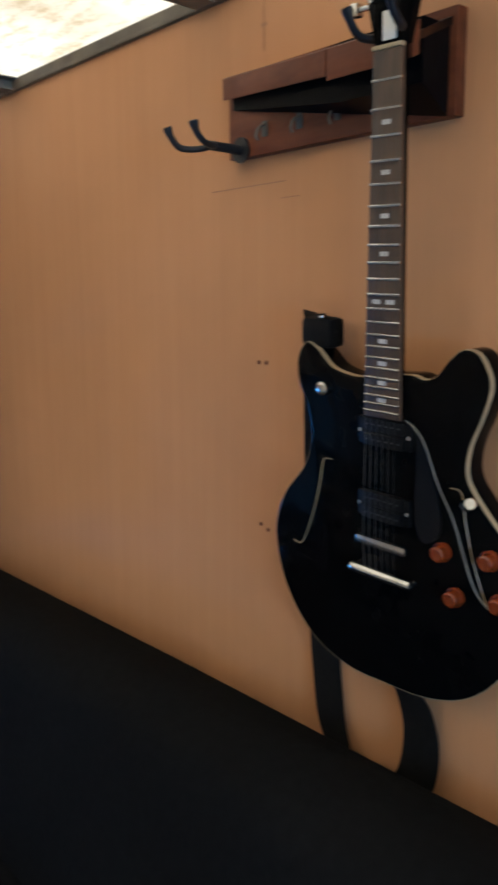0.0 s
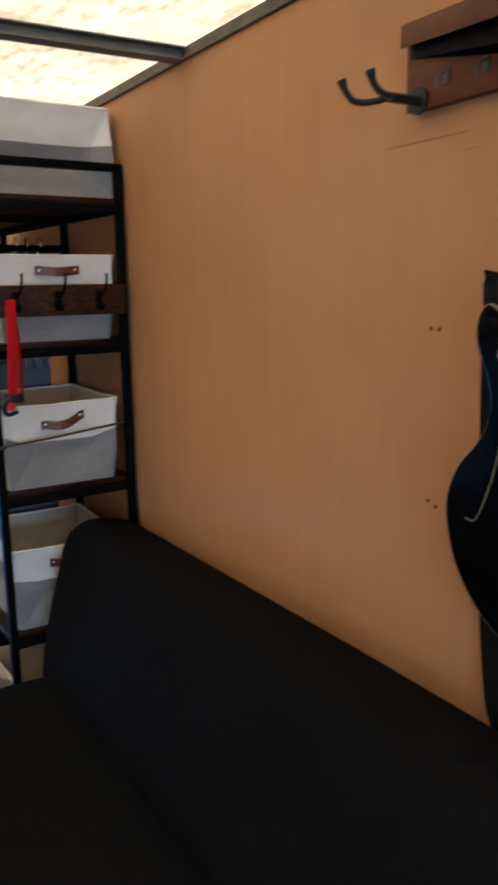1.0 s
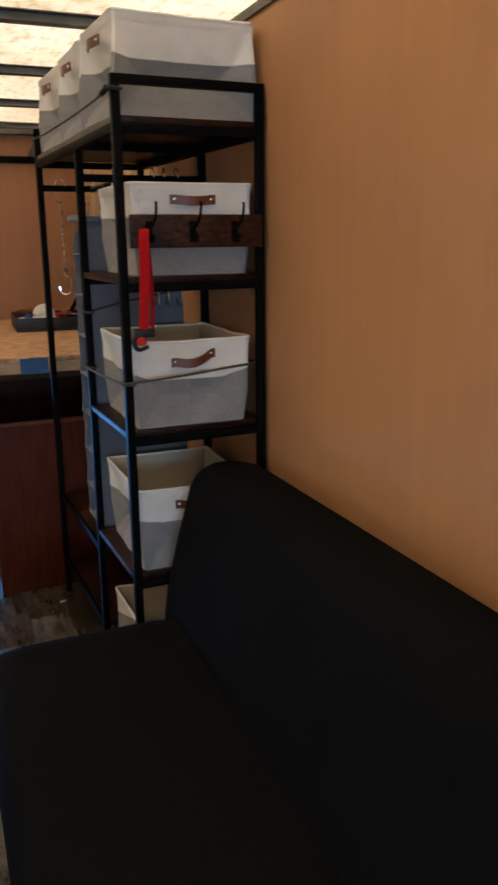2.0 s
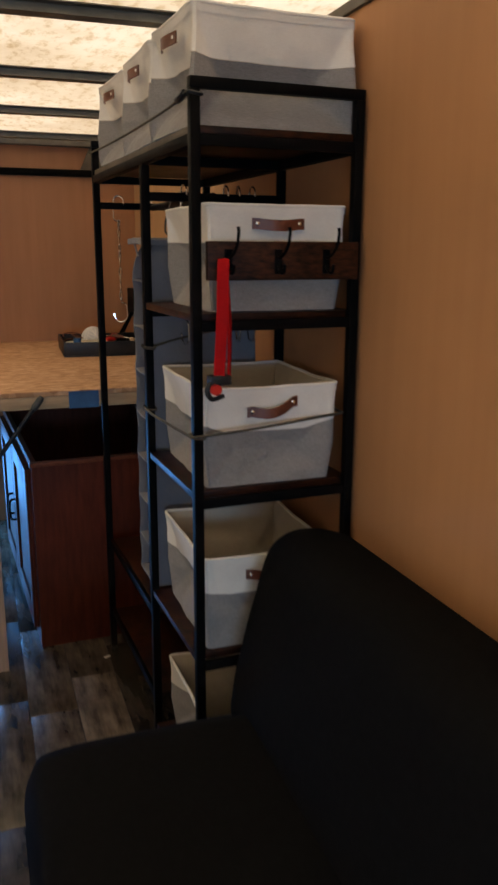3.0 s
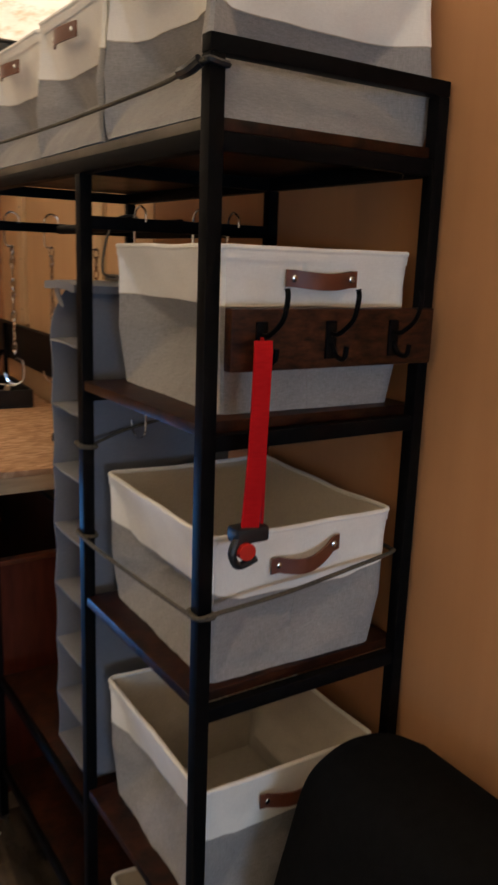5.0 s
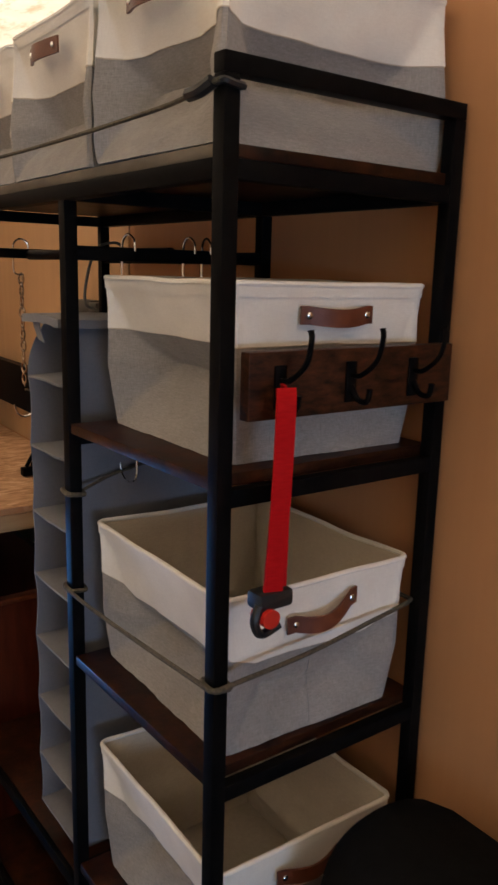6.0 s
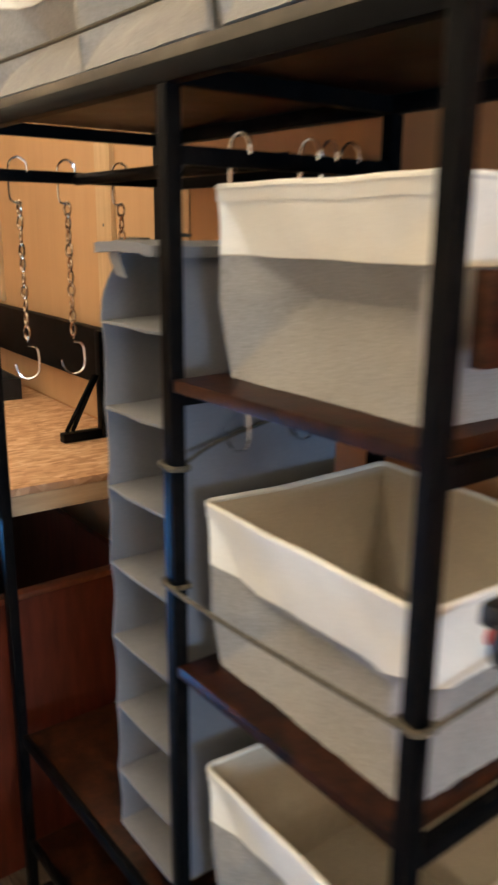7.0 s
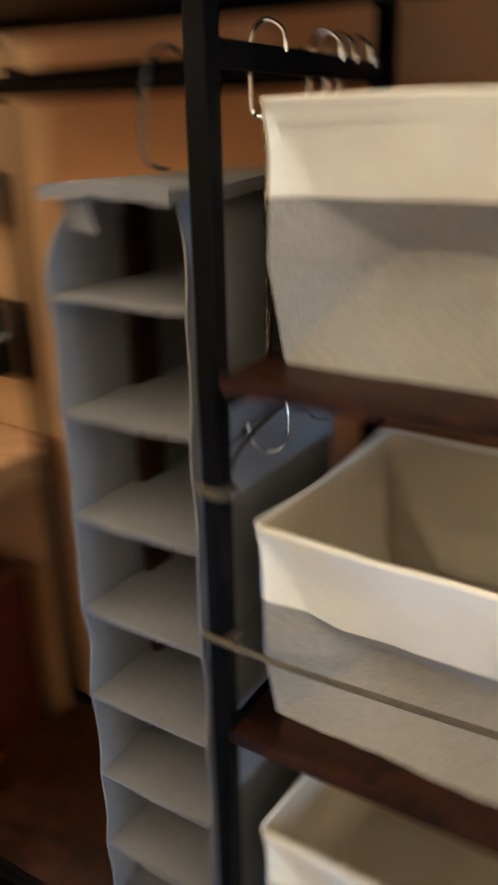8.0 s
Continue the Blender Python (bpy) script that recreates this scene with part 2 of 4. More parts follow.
def add_tube(bm, pts, r, sides=8, closed=False, caps=True):
    """A round bar along the points, without twist."""
    pts = [Vector(p) for p in pts]
    rings, n = [], len(pts)
    up = None
    for i, p in enumerate(pts):
        a, b = (pts[i - 1] if i or closed else p), (pts[(i + 1) % n] if i < n - 1 or closed else p)
        d = (b - a).normalized()
        if up is None:
            up = d.orthogonal().normalized()
        up = (up - d * up.dot(d)).normalized()
        side = d.cross(up)
        rad = r[i] if isinstance(r, (list, tuple)) else r
        rings.append([bm.verts.new(p + rad * (math.cos(2 * math.pi * k / sides) * up + math.sin(2 * math.pi * k / sides) * side)) for k in range(sides)])
    for i in range(n if closed else n - 1):
        a, b = rings[i], rings[(i + 1) % n]
        for k in range(sides):
            bm.faces.new((a[k], a[(k + 1) % sides], b[(k + 1) % sides], b[k]))
    if caps and not closed:
        bm.faces.new(rings[0][::-1])
        bm.faces.new(rings[-1])
    return bm


def tube(pts, r, sides=8, closed=False):
    return add_tube(bmesh.new(), pts, r, sides, closed)


def spline(pts, steps=8, closed=False):
    """Catmull-Rom through the points."""
    pts = [Vector(p) for p in pts]
    n, out = len(pts), []
    for i in range(n if closed else n - 1):
        p = [pts[(i + k) % n] if closed else pts[min(max(i + k, 0), n - 1)] for k in (-1, 0, 1, 2)]
        for s in range(steps):
            t = s / steps
            out.append(0.5 * (2 * p[1] + (p[2] - p[0]) * t + (2 * p[0] - 5 * p[1] + 4 * p[2] - p[3]) * t * t + (3 * p[1] - p[0] - 3 * p[2] + p[3]) * t ** 3))
    if not closed:
        out.append(pts[-1])
    return out


def add_band(bm, pts, across, width, thick):
    """A flat strap along the points; across is its sideways direction."""
    pts, across = [Vector(p) for p in pts], Vector(across).normalized()
    rings = []
    for i, p in enumerate(pts):
        d = (pts[min(i + 1, len(pts) - 1)] - pts[max(i - 1, 0)]).normalized()
        nrm = d.cross(across).normalized()
        rings.append([bm.verts.new(p + across * a * width / 2 + nrm * b * thick / 2) for a, b in ((-1, -1), (1, -1), (1, 1), (-1, 1))])
    for a, b in zip(rings, rings[1:]):
        for k in range(4):
            bm.faces.new((a[k], a[(k + 1) % 4], b[(k + 1) % 4], b[k]))
    bm.faces.new(rings[0][::-1])
    bm.faces.new(rings[-1])
    return bm


def extrude_outline(outline, d0, d1, axis="x", bevel=0.0):
    """A slab from a closed plane outline of (a, b) pairs between depths d0 and d1 along the axis."""
    bm = bmesh.new()
    at = {"x": lambda a, b, d: (d, a, b), "y": lambda a, b, d: (a, d, b), "z": lambda a, b, d: (a, b, d)}[axis]
    lo, hi = [bm.verts.new(at(a, b, d0)) for a, b in outline], [bm.verts.new(at(a, b, d1)) for a, b in outline]
    f0, f1 = bm.faces.new(lo[::-1]), bm.faces.new(hi)
    n = len(outline)
    for i in range(n):
        bm.faces.new((lo[i], lo[(i + 1) % n], hi[(i + 1) % n], hi[i]))
    bmesh.ops.recalc_face_normals(bm, faces=bm.faces[:])
    if bevel:
        bmesh.ops.bevel(bm, geom=list(f0.edges) + list(f1.edges), offset=bevel, segments=2, affect="EDGES", profile=0.6)
    return bm


def finish(name, bm, mat, smooth=True):
    bmesh.ops.recalc_face_normals(bm, faces=bm.faces[:])
    me = bpy.data.meshes.new(name)
    bm.to_mesh(me)
    bm.free()
    me.materials.append(mat)
    if smooth:
        for poly in me.polygons:
            poly.use_smooth = True
        me.set_sharp_from_angle(angle=radians(38))
    return me


def part(name, bm, mat, parent, label="", m=None):
    ob = new(name, finish(name, bm, mat))
    ob.parent = parent
    if m is not None:
        ob.matrix_basis = m
    if label:
        tagged(ob, label)
    return ob


def thing(name, label, category, m=None, group="", kind=""):
    ob = new(name)
    ob.empty_display_size = 0.1
    if m is not None:
        ob.matrix_basis = m
    return tagged(ob, label, category, group, kind)


def solid(name, bm, mat, label="", category="", kind="", group="", m=None):
    ob = new(name, finish(name, bm, mat))
    if m is not None:
        ob.matrix_basis = m
    return tagged(ob, label, category, group, kind)


# ---- the box: floor, walls, roof ----
XR, XL, YB, YF, ZT = 1.02, -1.28, -2.60, 5.02, 1.985
solid("floor", box(XL - 0.1, XR + 0.1, YB - 0.1, YF + 0.1, -0.06, -0.006), SUBFLOOR, "dark subfloor under vinyl planks", "floor", "structure")
solid("ground", box(-40, 40, -40, 40, -0.75, -0.70), SUBFLOOR, "bare dark ground outside", "ground", "structure")
wall_right = solid("wall_right", box(XR, XR + 0.03, YB, YF, 0.0, ZT), PLY, "tan plywood panel wall with vertical grain", "wall", "structure")

solid("wall_panel", box(XR - 0.004, XR - 0.0002, 3.38, YF - 0.001, 0.99, ZT - 0.002), PALE_PLY, "pale plywood panel on the wall above the bench", "wall panel", "structure")


def wall_with_opening(name, mat, label, along, plane, a0, a1, o0, o1, oz0, oz1, top):
    bm = bmesh.new()
    spans = [(a0, o0, 0, top), (o1, a1, 0, top), (o0, o1, oz1, top)] + ([(o0, o1, 0, oz0)] if oz0 > 0 else [])
    for s0, s1, z0, z1 in spans:
        if along == "y":
            add_box(bm, plane - 0.03, plane, s0, s1, z0, z1)
        else:
            add_box(bm, s0, s1, plane - 0.03, plane, z0, z1)
    return solid(name, bm, mat, label, "wall", "structure")


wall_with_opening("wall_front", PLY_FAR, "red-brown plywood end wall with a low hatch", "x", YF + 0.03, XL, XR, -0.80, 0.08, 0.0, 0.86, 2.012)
# Left wall is unseen; its cream is chosen to bounce light at the baskets.
solid("wall_left", box(XL - 0.03, XL, YB, YF, 0.0, ZT), CREAM_BOUNCE, "unseen left wall in cream that bounces light onto the rack", "wall", "structure")
wall_with_opening("wall_back", PLY, "tan plywood back wall with an open doorway", "x", YB, XL, XR, -1.0, 0.3, 0.0, 1.9, ZT)

roof = solid("ceiling", box(XL - 0.03, XR + 0.03, YB - 0.03, YF + 0.03, 2.014, 2.018), ROOF, "weathered translucent fibreglass roof letting daylight through", "ceiling", "structure")
for i in range(11):
    y = 1.94 + 0.72 * (i - 6)
    bm = bmesh.new()
    add_box(bm, XL, XR, y - 0.03, y + 0.03, 2.010, 2.013)
    add_box(bm, XL, XR, y - 0.004, y + 0.004, 1.990, 2.010)
    add_box(bm, XL, XR, y - 0.024, y + 0.024, 1.986, 1.990)
    solid("roof_rib", bm, RIB, "grey steel roof rib under the skin", "roof rib", "structure")
for x0, x1 in ((XR - 0.010, XR + 0.03), (XL - 0.03, XL + 0.010)):
    bm = bmesh.new()
    add_box(bm, x0, x1, YB, YF, ZT, ZT + 0.008, 0.002)
    add_box(bm, x0 + 0.006, x1 - 0.004, YB, YF, ZT + 0.0085, ZT + 0.028)
    solid("trim", bm, RAIL, "aged metal rail between wall and roof", "trim", "structure")
bm = bmesh.new()
add_box(bm, XL, XR, YF - 0.05, YF, 1.975, 2.012, 0.004)
solid("trim", bm, RIB, "dark beam at the end of the roof", "trim", "structure")
solid("trim", box(XL, XR, YF - 0.025, YF, 1.83, 1.865, 0.004), BLACK_METAL, "dark rail across the end wall", "trim", "structure")

gus = extrude_outline([(0.735, 1.866), (0.785, 1.974), (XR - 0.001, 1.974), (XR - 0.001, 1.866)], YF - 0.020, YF - 0.001, "y", 0.002)
solid("trim", gus, RAIL, "dark corner plate between the roof beam and the rail", "trim", "structure")

# ---- metal clothes rack with shelves ----
RACK = pose(0.609, 2.291, 0, 0, 0, 2.5)
RW, RL, RM, RH, PT = 0.404, 1.095, 0.447, 1.808, 0.022
rack = thing("clothes_rack", "black metal clothes rack with dark wooden shelves, full of fabric baskets", "clothes rack", RACK)


def rack_bar(name, *b):
    return part(name, box(*b, 0.002), BLACK_METAL, rack)


for u in (0.0, RW - PT):
    rack_bar("post", u, u + PT, 0.0, PT, 0.012, RH - PT)
    rack_bar("post", u, u + PT, RM - PT, RM, 0.012, 1.676)
    rack_bar("post", u, u + PT, RL - PT, RL, 0.012, RH - PT)
    for v in (0.0, RM - PT, RL - PT):
        part("foot", tube([(u + PT / 2, v + PT / 2, 0), (u + PT / 2, v + PT / 2, 0.012)], 0.012, 10), BLACK_PLASTIC, rack)
for v in (0.0, RL - PT):
    rack_bar("guard_rail", 0.0, RW, v, v + PT, RH - PT, RH)
for u in (0.0, RW - PT):
    rack_bar("side_rail", u, u + PT, PT, RL - PT, 1.676, 1.700)
    part("side_lip", box(u + (0.006 if u == 0 else 0), u + PT - (0 if u == 0 else 0.006), PT, RL - PT, 1.7005, 1.716, 0.002), RAIL, rack, "dull brown metal lip")
for v in (0.0, RM - PT, RL - PT):
    rack_bar("cross_rail", PT, RW - PT, v + 0.002, v + PT - 0.002, 1.676, 1.699)
part("top_shelf", box(0.020, RW - 0.020, 0.012, RL - 0.012, 1.7005, 1.7165, 0.002), SHELF_WOOD, rack, "dark brown wooden top shelf")
for z in (1.318, 0.912, 0.500, 0.070):
    part("shelf", box(0.003, RW - 0.003, PT + 0.001, RM - PT - 0.001, z - 0.005, z + 0.012, 0.0025), SHELF_WOOD, rack, "dark brown wooden shelf")
    for v in (0.002, RM - PT + 0.002):
        rack_bar("cross_rail", PT, RW - PT, v, v + PT - 0.004, z - 0.026, z - 0.003)
for z in (0.425, 0.150):
    part("shelf", box(0.022, RW - 0.030, RM + 0.001, RL - PT - 0.001, z, z + 0.014, 0.002), SHELF_WOOD, rack, "dark brown wooden shelf")
    for u in (0.001, RW - PT - 0.006):
        rack_bar("side_rail", u + 0.008, u + 0.020, RM, RL - PT, z - 0.010, z + 0.016)
rack_bar("hanging_rail", PT, RW - PT, RM - PT + 0.003, RM - 0.003, 1.588, 1.610)
rack_bar("hanging_rail", PT, RW - PT, RL - PT + 0.003, RL - 0.003, 1.595, 1.617)
part("hanging_rod", tube([(0.20, RM - 0.003, 1.603), (0.20, RL - PT + 0.003, 1.603)], 0.011, 12), BLACK_METAL, rack)
rack_bar("hanging_rail", RW - PT + 0.003, RW - 0.003, RM, RL - PT, 1.590, 1.612)

# ---- baskets ----
def basket_mesh(w, l, h, seam, seed, sag, taper=0.012, dent=0.048, dent_z=0.42, front=0.4, seam_deep=0.8, dip=0.0, ear=0.010, roll=0.0, pleat=0.014):
    """The cloth shells and lines of a soft open box standing on z = 0. Each side is pressed in along a crease at dent_z,
    from which folds run to the corners; the corners stand out as ears at that height."""
    rnd = random.Random(seed)
    dents = [dent * rnd.uniform(0.85, 1.05) for _ in range(4)]
    dents[0] *= front
    dents[2] *= 0.6
    shift = [rnd.uniform(-0.025, 0.025) for _ in range(4)]
    lean = [rnd.uniform(-0.07, 0.07) for _ in range(4)]
    n_side, cr = 44, 0.016
    base = []
    for s in range(4):
        half_u, half_n = ((w / 2, l / 2), (l / 2, w / 2))[s % 2]
        for i in range(n_side):
            u = -half_u + cr + (2 * half_u - 2 * cr) * i / (n_side - 1)
            base.append((s, u, half_u, half_n))
        for i in range(1, 4):
            base.append((s, half_u - cr + cr * math.sin(i * math.pi / 8), half_u, half_n - cr + cr * math.cos(i * math.pi / 8)))
    N = len(base)

    def point(k, f):
        s, u, hu, hn = base[k]
        t = 1 - taper * (1 - f) / (w / 2)
        dz = dent_z + shift[s]
        su = u / hu + lean[s] * max(0.0, 1 - abs(u / hu)) * 2
        edge = min(1.0, max(0.0, (1 - abs(su) - 0.02) / 0.50))
        deep = seam_deep * (1 - f) / (1 - seam) if f > seam else seam_deep + (1 - seam_deep) * (seam - f) / (seam - dz) if f > dz else f / dz
        tent = f / dz if f < dz else max(0.0, 1 - (f - dz) / (0.80 - dz))
        d = dents[s] * min(edge, deep) - pleat * 4 * edge * (1 - edge) * tent * (0.4 if s == 0 else 1.0)
        out = ear * (1 - edge) ** 2 * tent
        if roll and f < 0.26:
            out += roll * math.sin(math.pi * f / 0.26) * (0.5 + 0.5 * edge)
        bow = sag * math.cos(math.pi * u / (2 * hu)) * f * f
        nrm = hn * t - d
        x, y = ((u * t, -nrm), (nrm, u * t), (-u * t, nrm), (-nrm, -u * t))[s]
        q = Vector((x, y, 0))
        calm = edge * (1.0 if f < 0.6 else max(0.15, 1 - 2.6 * (f - 0.6)))
        q += q.normalized() * (out - 0.4 * bow + calm * (0.004 * noise.noise(Vector((u * 12 + seed, f * 6, s * 3.1))) + 0.0018 * noise.noise(Vector((u * 45 + seed, f * 16, s * 3.1)))))
        z = f * h + 0.35 * bow * (-1 if s % 2 == 0 else -0.6) + 0.003 * edge * noise.noise(Vector((u * 9, s * 7.3 + seed, f * 4)))
        z -= dip * min(1.0, edge * 1.3) * max(0.0, 1 - abs(f - seam) / 0.34)
        q.z = max(z, 0.001) if f > 0 else 0.001
        return q

    def shell(fs, offset=0.0, bottom=False):
        """The side at the heights fs, moved outwards by the offset along its own normal."""
        grid = [[point(k, f) for k in range(N)] for f in fs]
        if offset:
            moved = []
            for j, row in enumerate(grid):
                lo, hi = grid[max(j - 1, 0)], grid[min(j + 1, len(grid) - 1)]
                ease = 1.0 if offset > 0 else 0.25 + 0.75 * min(1.0, (1.0 - fs[j]) / 0.10)
                moved.append([p + (row[(k + 2) % N] - row[k - 2]).cross(hi[k] - lo[k]).normalized() * offset * ease for k, p in enumerate(row)])
            grid = moved
        bm = bmesh.new()
        rows = [[bm.verts.new(p) for p in row] for row in grid]
        for a, b in zip(rows, rows[1:]):
            for k in range(N):
                bm.faces.new((a[k], a[(k + 1) % N], b[(k + 1) % N], b[k]))
        if bottom:
            bm.faces.new(rows[0][::-1])
        return bm

    lower = [seam * i / 30 for i in range(31)]
    upper = [seam + (1 - seam) * i / 14 for i in range(15)]
    whole = [0.03 + 0.97 * i / 30 for i in range(31)]
    front_k = min(range(N), key=lambda k: (base[k][0] != 0, abs(base[k][1])))
    middle = [point(front_k, f) + Vector((0, -0.0008, 0)) for f in lower[1:]]
    return shell(lower, 0.0, True), shell(upper, 0.0012), shell(whole, -0.005, True), shell([0.93, 0.95, 0.975, 1.0], 0.0028), middle, [point(k, 1.0) for k in range(N)], [point(k, seam) for k in range(N)]


def handle_on(basket, m, width, drop, tilt=0.0):
    """A leather strap handle with two chrome rivets, standing off a basket's end."""
    pts = [Vector((width * (i / 12 - 0.5), -0.004 - 0.012 * math.sin(math.pi * i / 12), -drop * math.sin(math.pi * i / 12) + tilt * (i / 12 - 0.5))) for i in range(13)]
    ends = [pts[0] + Vector((-0.012, 0.002, -tilt * 0.1)), *pts, pts[-1] + Vector((0.012, 0.002, tilt * 0.1))]
    grip = part("handle", add_band(bmesh.new(), ends, (0, 0, 1), 0.024, 0.0035), LEATHER, basket, "brown leather strap handle", m)
    for k in (0, 12):
        bm = bmesh.new()
        bmesh.ops.create_uvsphere(bm, u_segments=10, v_segments=6, radius=0.0052)
        bmesh.ops.scale(bm, vec=(1, 0.5, 1), verts=bm.verts)
        part("rivet", bm, CHROME, grip, "", Matrix.Translation(pts[k] + Vector((0, -0.0025, 0))))


def make_basket(label, m, w, l, h, seam, seed, sag=0.012, handle_z=0.80, handle_faces=(0,), drop=0.004, tilt=0.0, width=0.10, **kw):
    b = thing("storage_basket", label, "basket", m, "storage baskets on the rack")
    low, up, inner, hem, middle, rim, seam_line = basket_mesh(w, l, h, seam, seed, sag, **kw)
    part("lower_body", low, LINEN, b, "grey linen lower half")
    part("upper_band", up, CANVAS, b, "cream canvas upper band")
    part("liner", inner, LINER, b, "beige cloth liner")
    part("rim", tube(rim, 0.0042, 8, True), CANVAS, b, "cream piped rim")
    part("hem", hem, CANVAS, b, "cream stitched hem")
    if handle_faces[0] == 0:
        part("front_seam", tube(middle, 0.0007, 5), LINEN, b)
    part("seam", tube(seam_line, 0.0014, 5, True), LINER, b)
    for f in handle_faces:
        n = (l if f == 0 else w) / 2
        spot = pose(0, 0, 0, 0, 0, (0, -90)[f]) @ Matrix.Translation((0.0, -n - 0.002 + (0.002 if f == 0 else 0), handle_z * h))
        handle_on(b, spot, width, drop, tilt)
    return b


def in_rack(u, v, z, turn=0.0):
    return RACK @ pose(u, v, z, 0, 0, turn)


SOFT = "grey linen and cream canvas basket"
make_basket(SOFT + " upright behind the hook board", in_rack(0.219, 0.222, 1.330, -2), 0.335, 0.372, 0.232, 0.66, 3, 0.003, 0.83, dent=0.082, dent_z=0.43, front=0.3, seam_deep=0.38, ear=0.009)
make_basket(SOFT + ", open, with a drooping handle", in_rack(0.203, 0.215, 0.924, -2), 0.335, 0.392, 0.236, 0.64, 5, 0.010, 0.80, drop=0.012, tilt=0.018, dent=0.062, dent_z=0.38, front=0.28, seam_deep=0.42, dip=0.020, ear=0.007)
make_basket(SOFT + ", half hidden by the sofa", in_rack(0.200, 0.212, 0.512, -2), 0.335, 0.390, 0.240, 0.64, 8, 0.012, 0.80, dent=0.050, dip=0.012, front=0.4, seam_deep=0.5, ear=0.006)
make_basket(SOFT + ", empty, on the lowest shelf", in_rack(0.197, 0.210, 0.083, -2), 0.325, 0.385, 0.225, 0.64, 11, 0.016, 0.80)
for i, v in enumerate((0.180, 0.500, 0.820)):
    make_basket("slouching grey linen and cream canvas basket on the top shelf", in_rack(0.200, v, 1.7175, (1, -1, 1.5)[i]), 0.376, 0.300, (0.235, 0.230, 0.225)[i], 0.60, 20 + i, 0.006, 0.80, (1,), taper=-0.004, dent=0.066, dent_z=0.38, front=1.0, width=0.085, seam_deep=0.5, ear=0.009, dip=0.004, roll=0.007)

# ---- hook board, strap, cords on the rack ----
board = thing("hook_board", "rustic brown board with black coat hooks across the rack", "coat hooks", RACK)
part("board", box(0.029, RW - 0.016, -0.019, -0.001, 1.402, 1.484, 0.002), RUSTIC, board)
for u in (0.074, 0.190, 0.306):
    hook = part("hook", box(u - 0.009, u + 0.009, -0.0235, -0.0192, 1.415, 1.468, 0.002), BLACK_METAL, board, "black iron coat hook")
    part("upper_prong", tube(spline([(u, -0.023, 1.450), (u, -0.040, 1.452), (u + 0.004, -0.062, 1.472), (u + 0.006, -0.068, 1.500), (u + 0.006, -0.066, 1.512)], 6), [0.0035] * 24 + [0.0045], 8), BLACK_METAL, hook)
    part("lower_prong", tube(spline([(u, -0.023, 1.436), (u, -0.036, 1.420), (u, -0.052, 1.420), (u, -0.056, 1.436)], 6), 0.004, 8), BLACK_METAL, hook)

strap = thing("folded_strap", "red webbing strap with a black buckle hanging from a hook", "strap", RACK @ pose(0.046, -0.056, 1.446) @ Matrix.Diagonal((1, 1, 0.92, 1)))
part("webbing", add_band(bmesh.new(), spline([(0.002, -0.008, 0.002), (-0.001, -0.013, -0.03), (-0.004, -0.013, -0.14), (-0.010, -0.011, -0.262)], 6), (1, -0.25, 0), 0.024, 0.004), RED, strap)
part("webbing", add_band(bmesh.new(), spline([(0.008, 0.004, 0.004), (0.013, 0.006, -0.03), (0.020, 0.006, -0.14), (0.018, 0.004, -0.266)], 6), (0.5, 0.85, 0), 0.026, 0.004), RED, strap)
part("buckle", box(-0.032, 0.018, -0.018, 0.012, -0.284, -0.260, 0.006), BLACK_PLASTIC, strap, "black plastic buckle")
bm = bmesh.new()
add_tube(bm, [(-0.020, -0.024, -0.292), (-0.020, 0.002, -0.292)], 0.0125, 16)
part("wheel", bm, RED_PLASTIC, strap, "red ratchet wheel")
part("latch", tube(spline([(-0.030, -0.012, -0.275), (-0.038, -0.014, -0.295), (-0.026, -0.012, -0.315), (0.000, -0.012, -0.308)], 6), 0.006, 8), BLACK_PLASTIC, strap)


def cord(label, pts, r=0.0035):
    c = thing("bungee_cord", label, "cord", RACK)
    part("cord", tube(spline(pts, 10), r, 7), BUNGEE, c)
    return c


def loop_round(u0, v0, z):
    return spline([(u0 - 0.002, v0 - 0.002, z), (u0 + PT / 2, v0 - 0.003, z - 0.002), (u0 + PT + 0.002, v0 - 0.002, z - 0.003), (u0 + PT + 0.003, v0 + PT / 2, z), (u0 + PT + 0.002, v0 + PT + 0.002, z + 0.002), (u0 + PT / 2, v0 + PT + 0.003, z + 0.001), (u0 - 0.002, v0 + PT + 0.002, z + 0.003), (u0 - 0.003, v0 + PT / 2, z)], 4, True)


lo_cord = cord("thin olive bungee cord stretched across the middle basket", [(-0.005, RM - 0.002, 1.045), (-0.009, RM - 0.10, 1.047), (-0.008, 0.20, 1.051), (-0.006, 0.03, 1.058), (-0.004, -0.005, 1.060), (0.03, -0.007, 1.062), (0.15, -0.008, 1.070), (0.28, 0.002, 1.080), (RW - 0.035, 0.012, 1.086), (RW - 0.026, 0.028, 1.087), (RW - 0.024, 0.08, 1.088)])
for v in (0.0, RM - PT):
    part("knot", tube(loop_round(0.0, v, 1.058 if v == 0 else 1.044), 0.004, 6, True), BUNGEE, lo_cord)
up_cord = cord("thin olive bungee cord knotted round the middle post", [(0.03, RM - 0.01, 1.213), (0.10, RM + 0.010, 1.228), (0.22, RM + 0.010, 1.250), (RW - 0.03, RM + 0.004, 1.275)], 0.003)
part("knot", tube(loop_round(0.0, RM - PT, 1.212), 0.0045, 6, True), BUNGEE, up_cord)
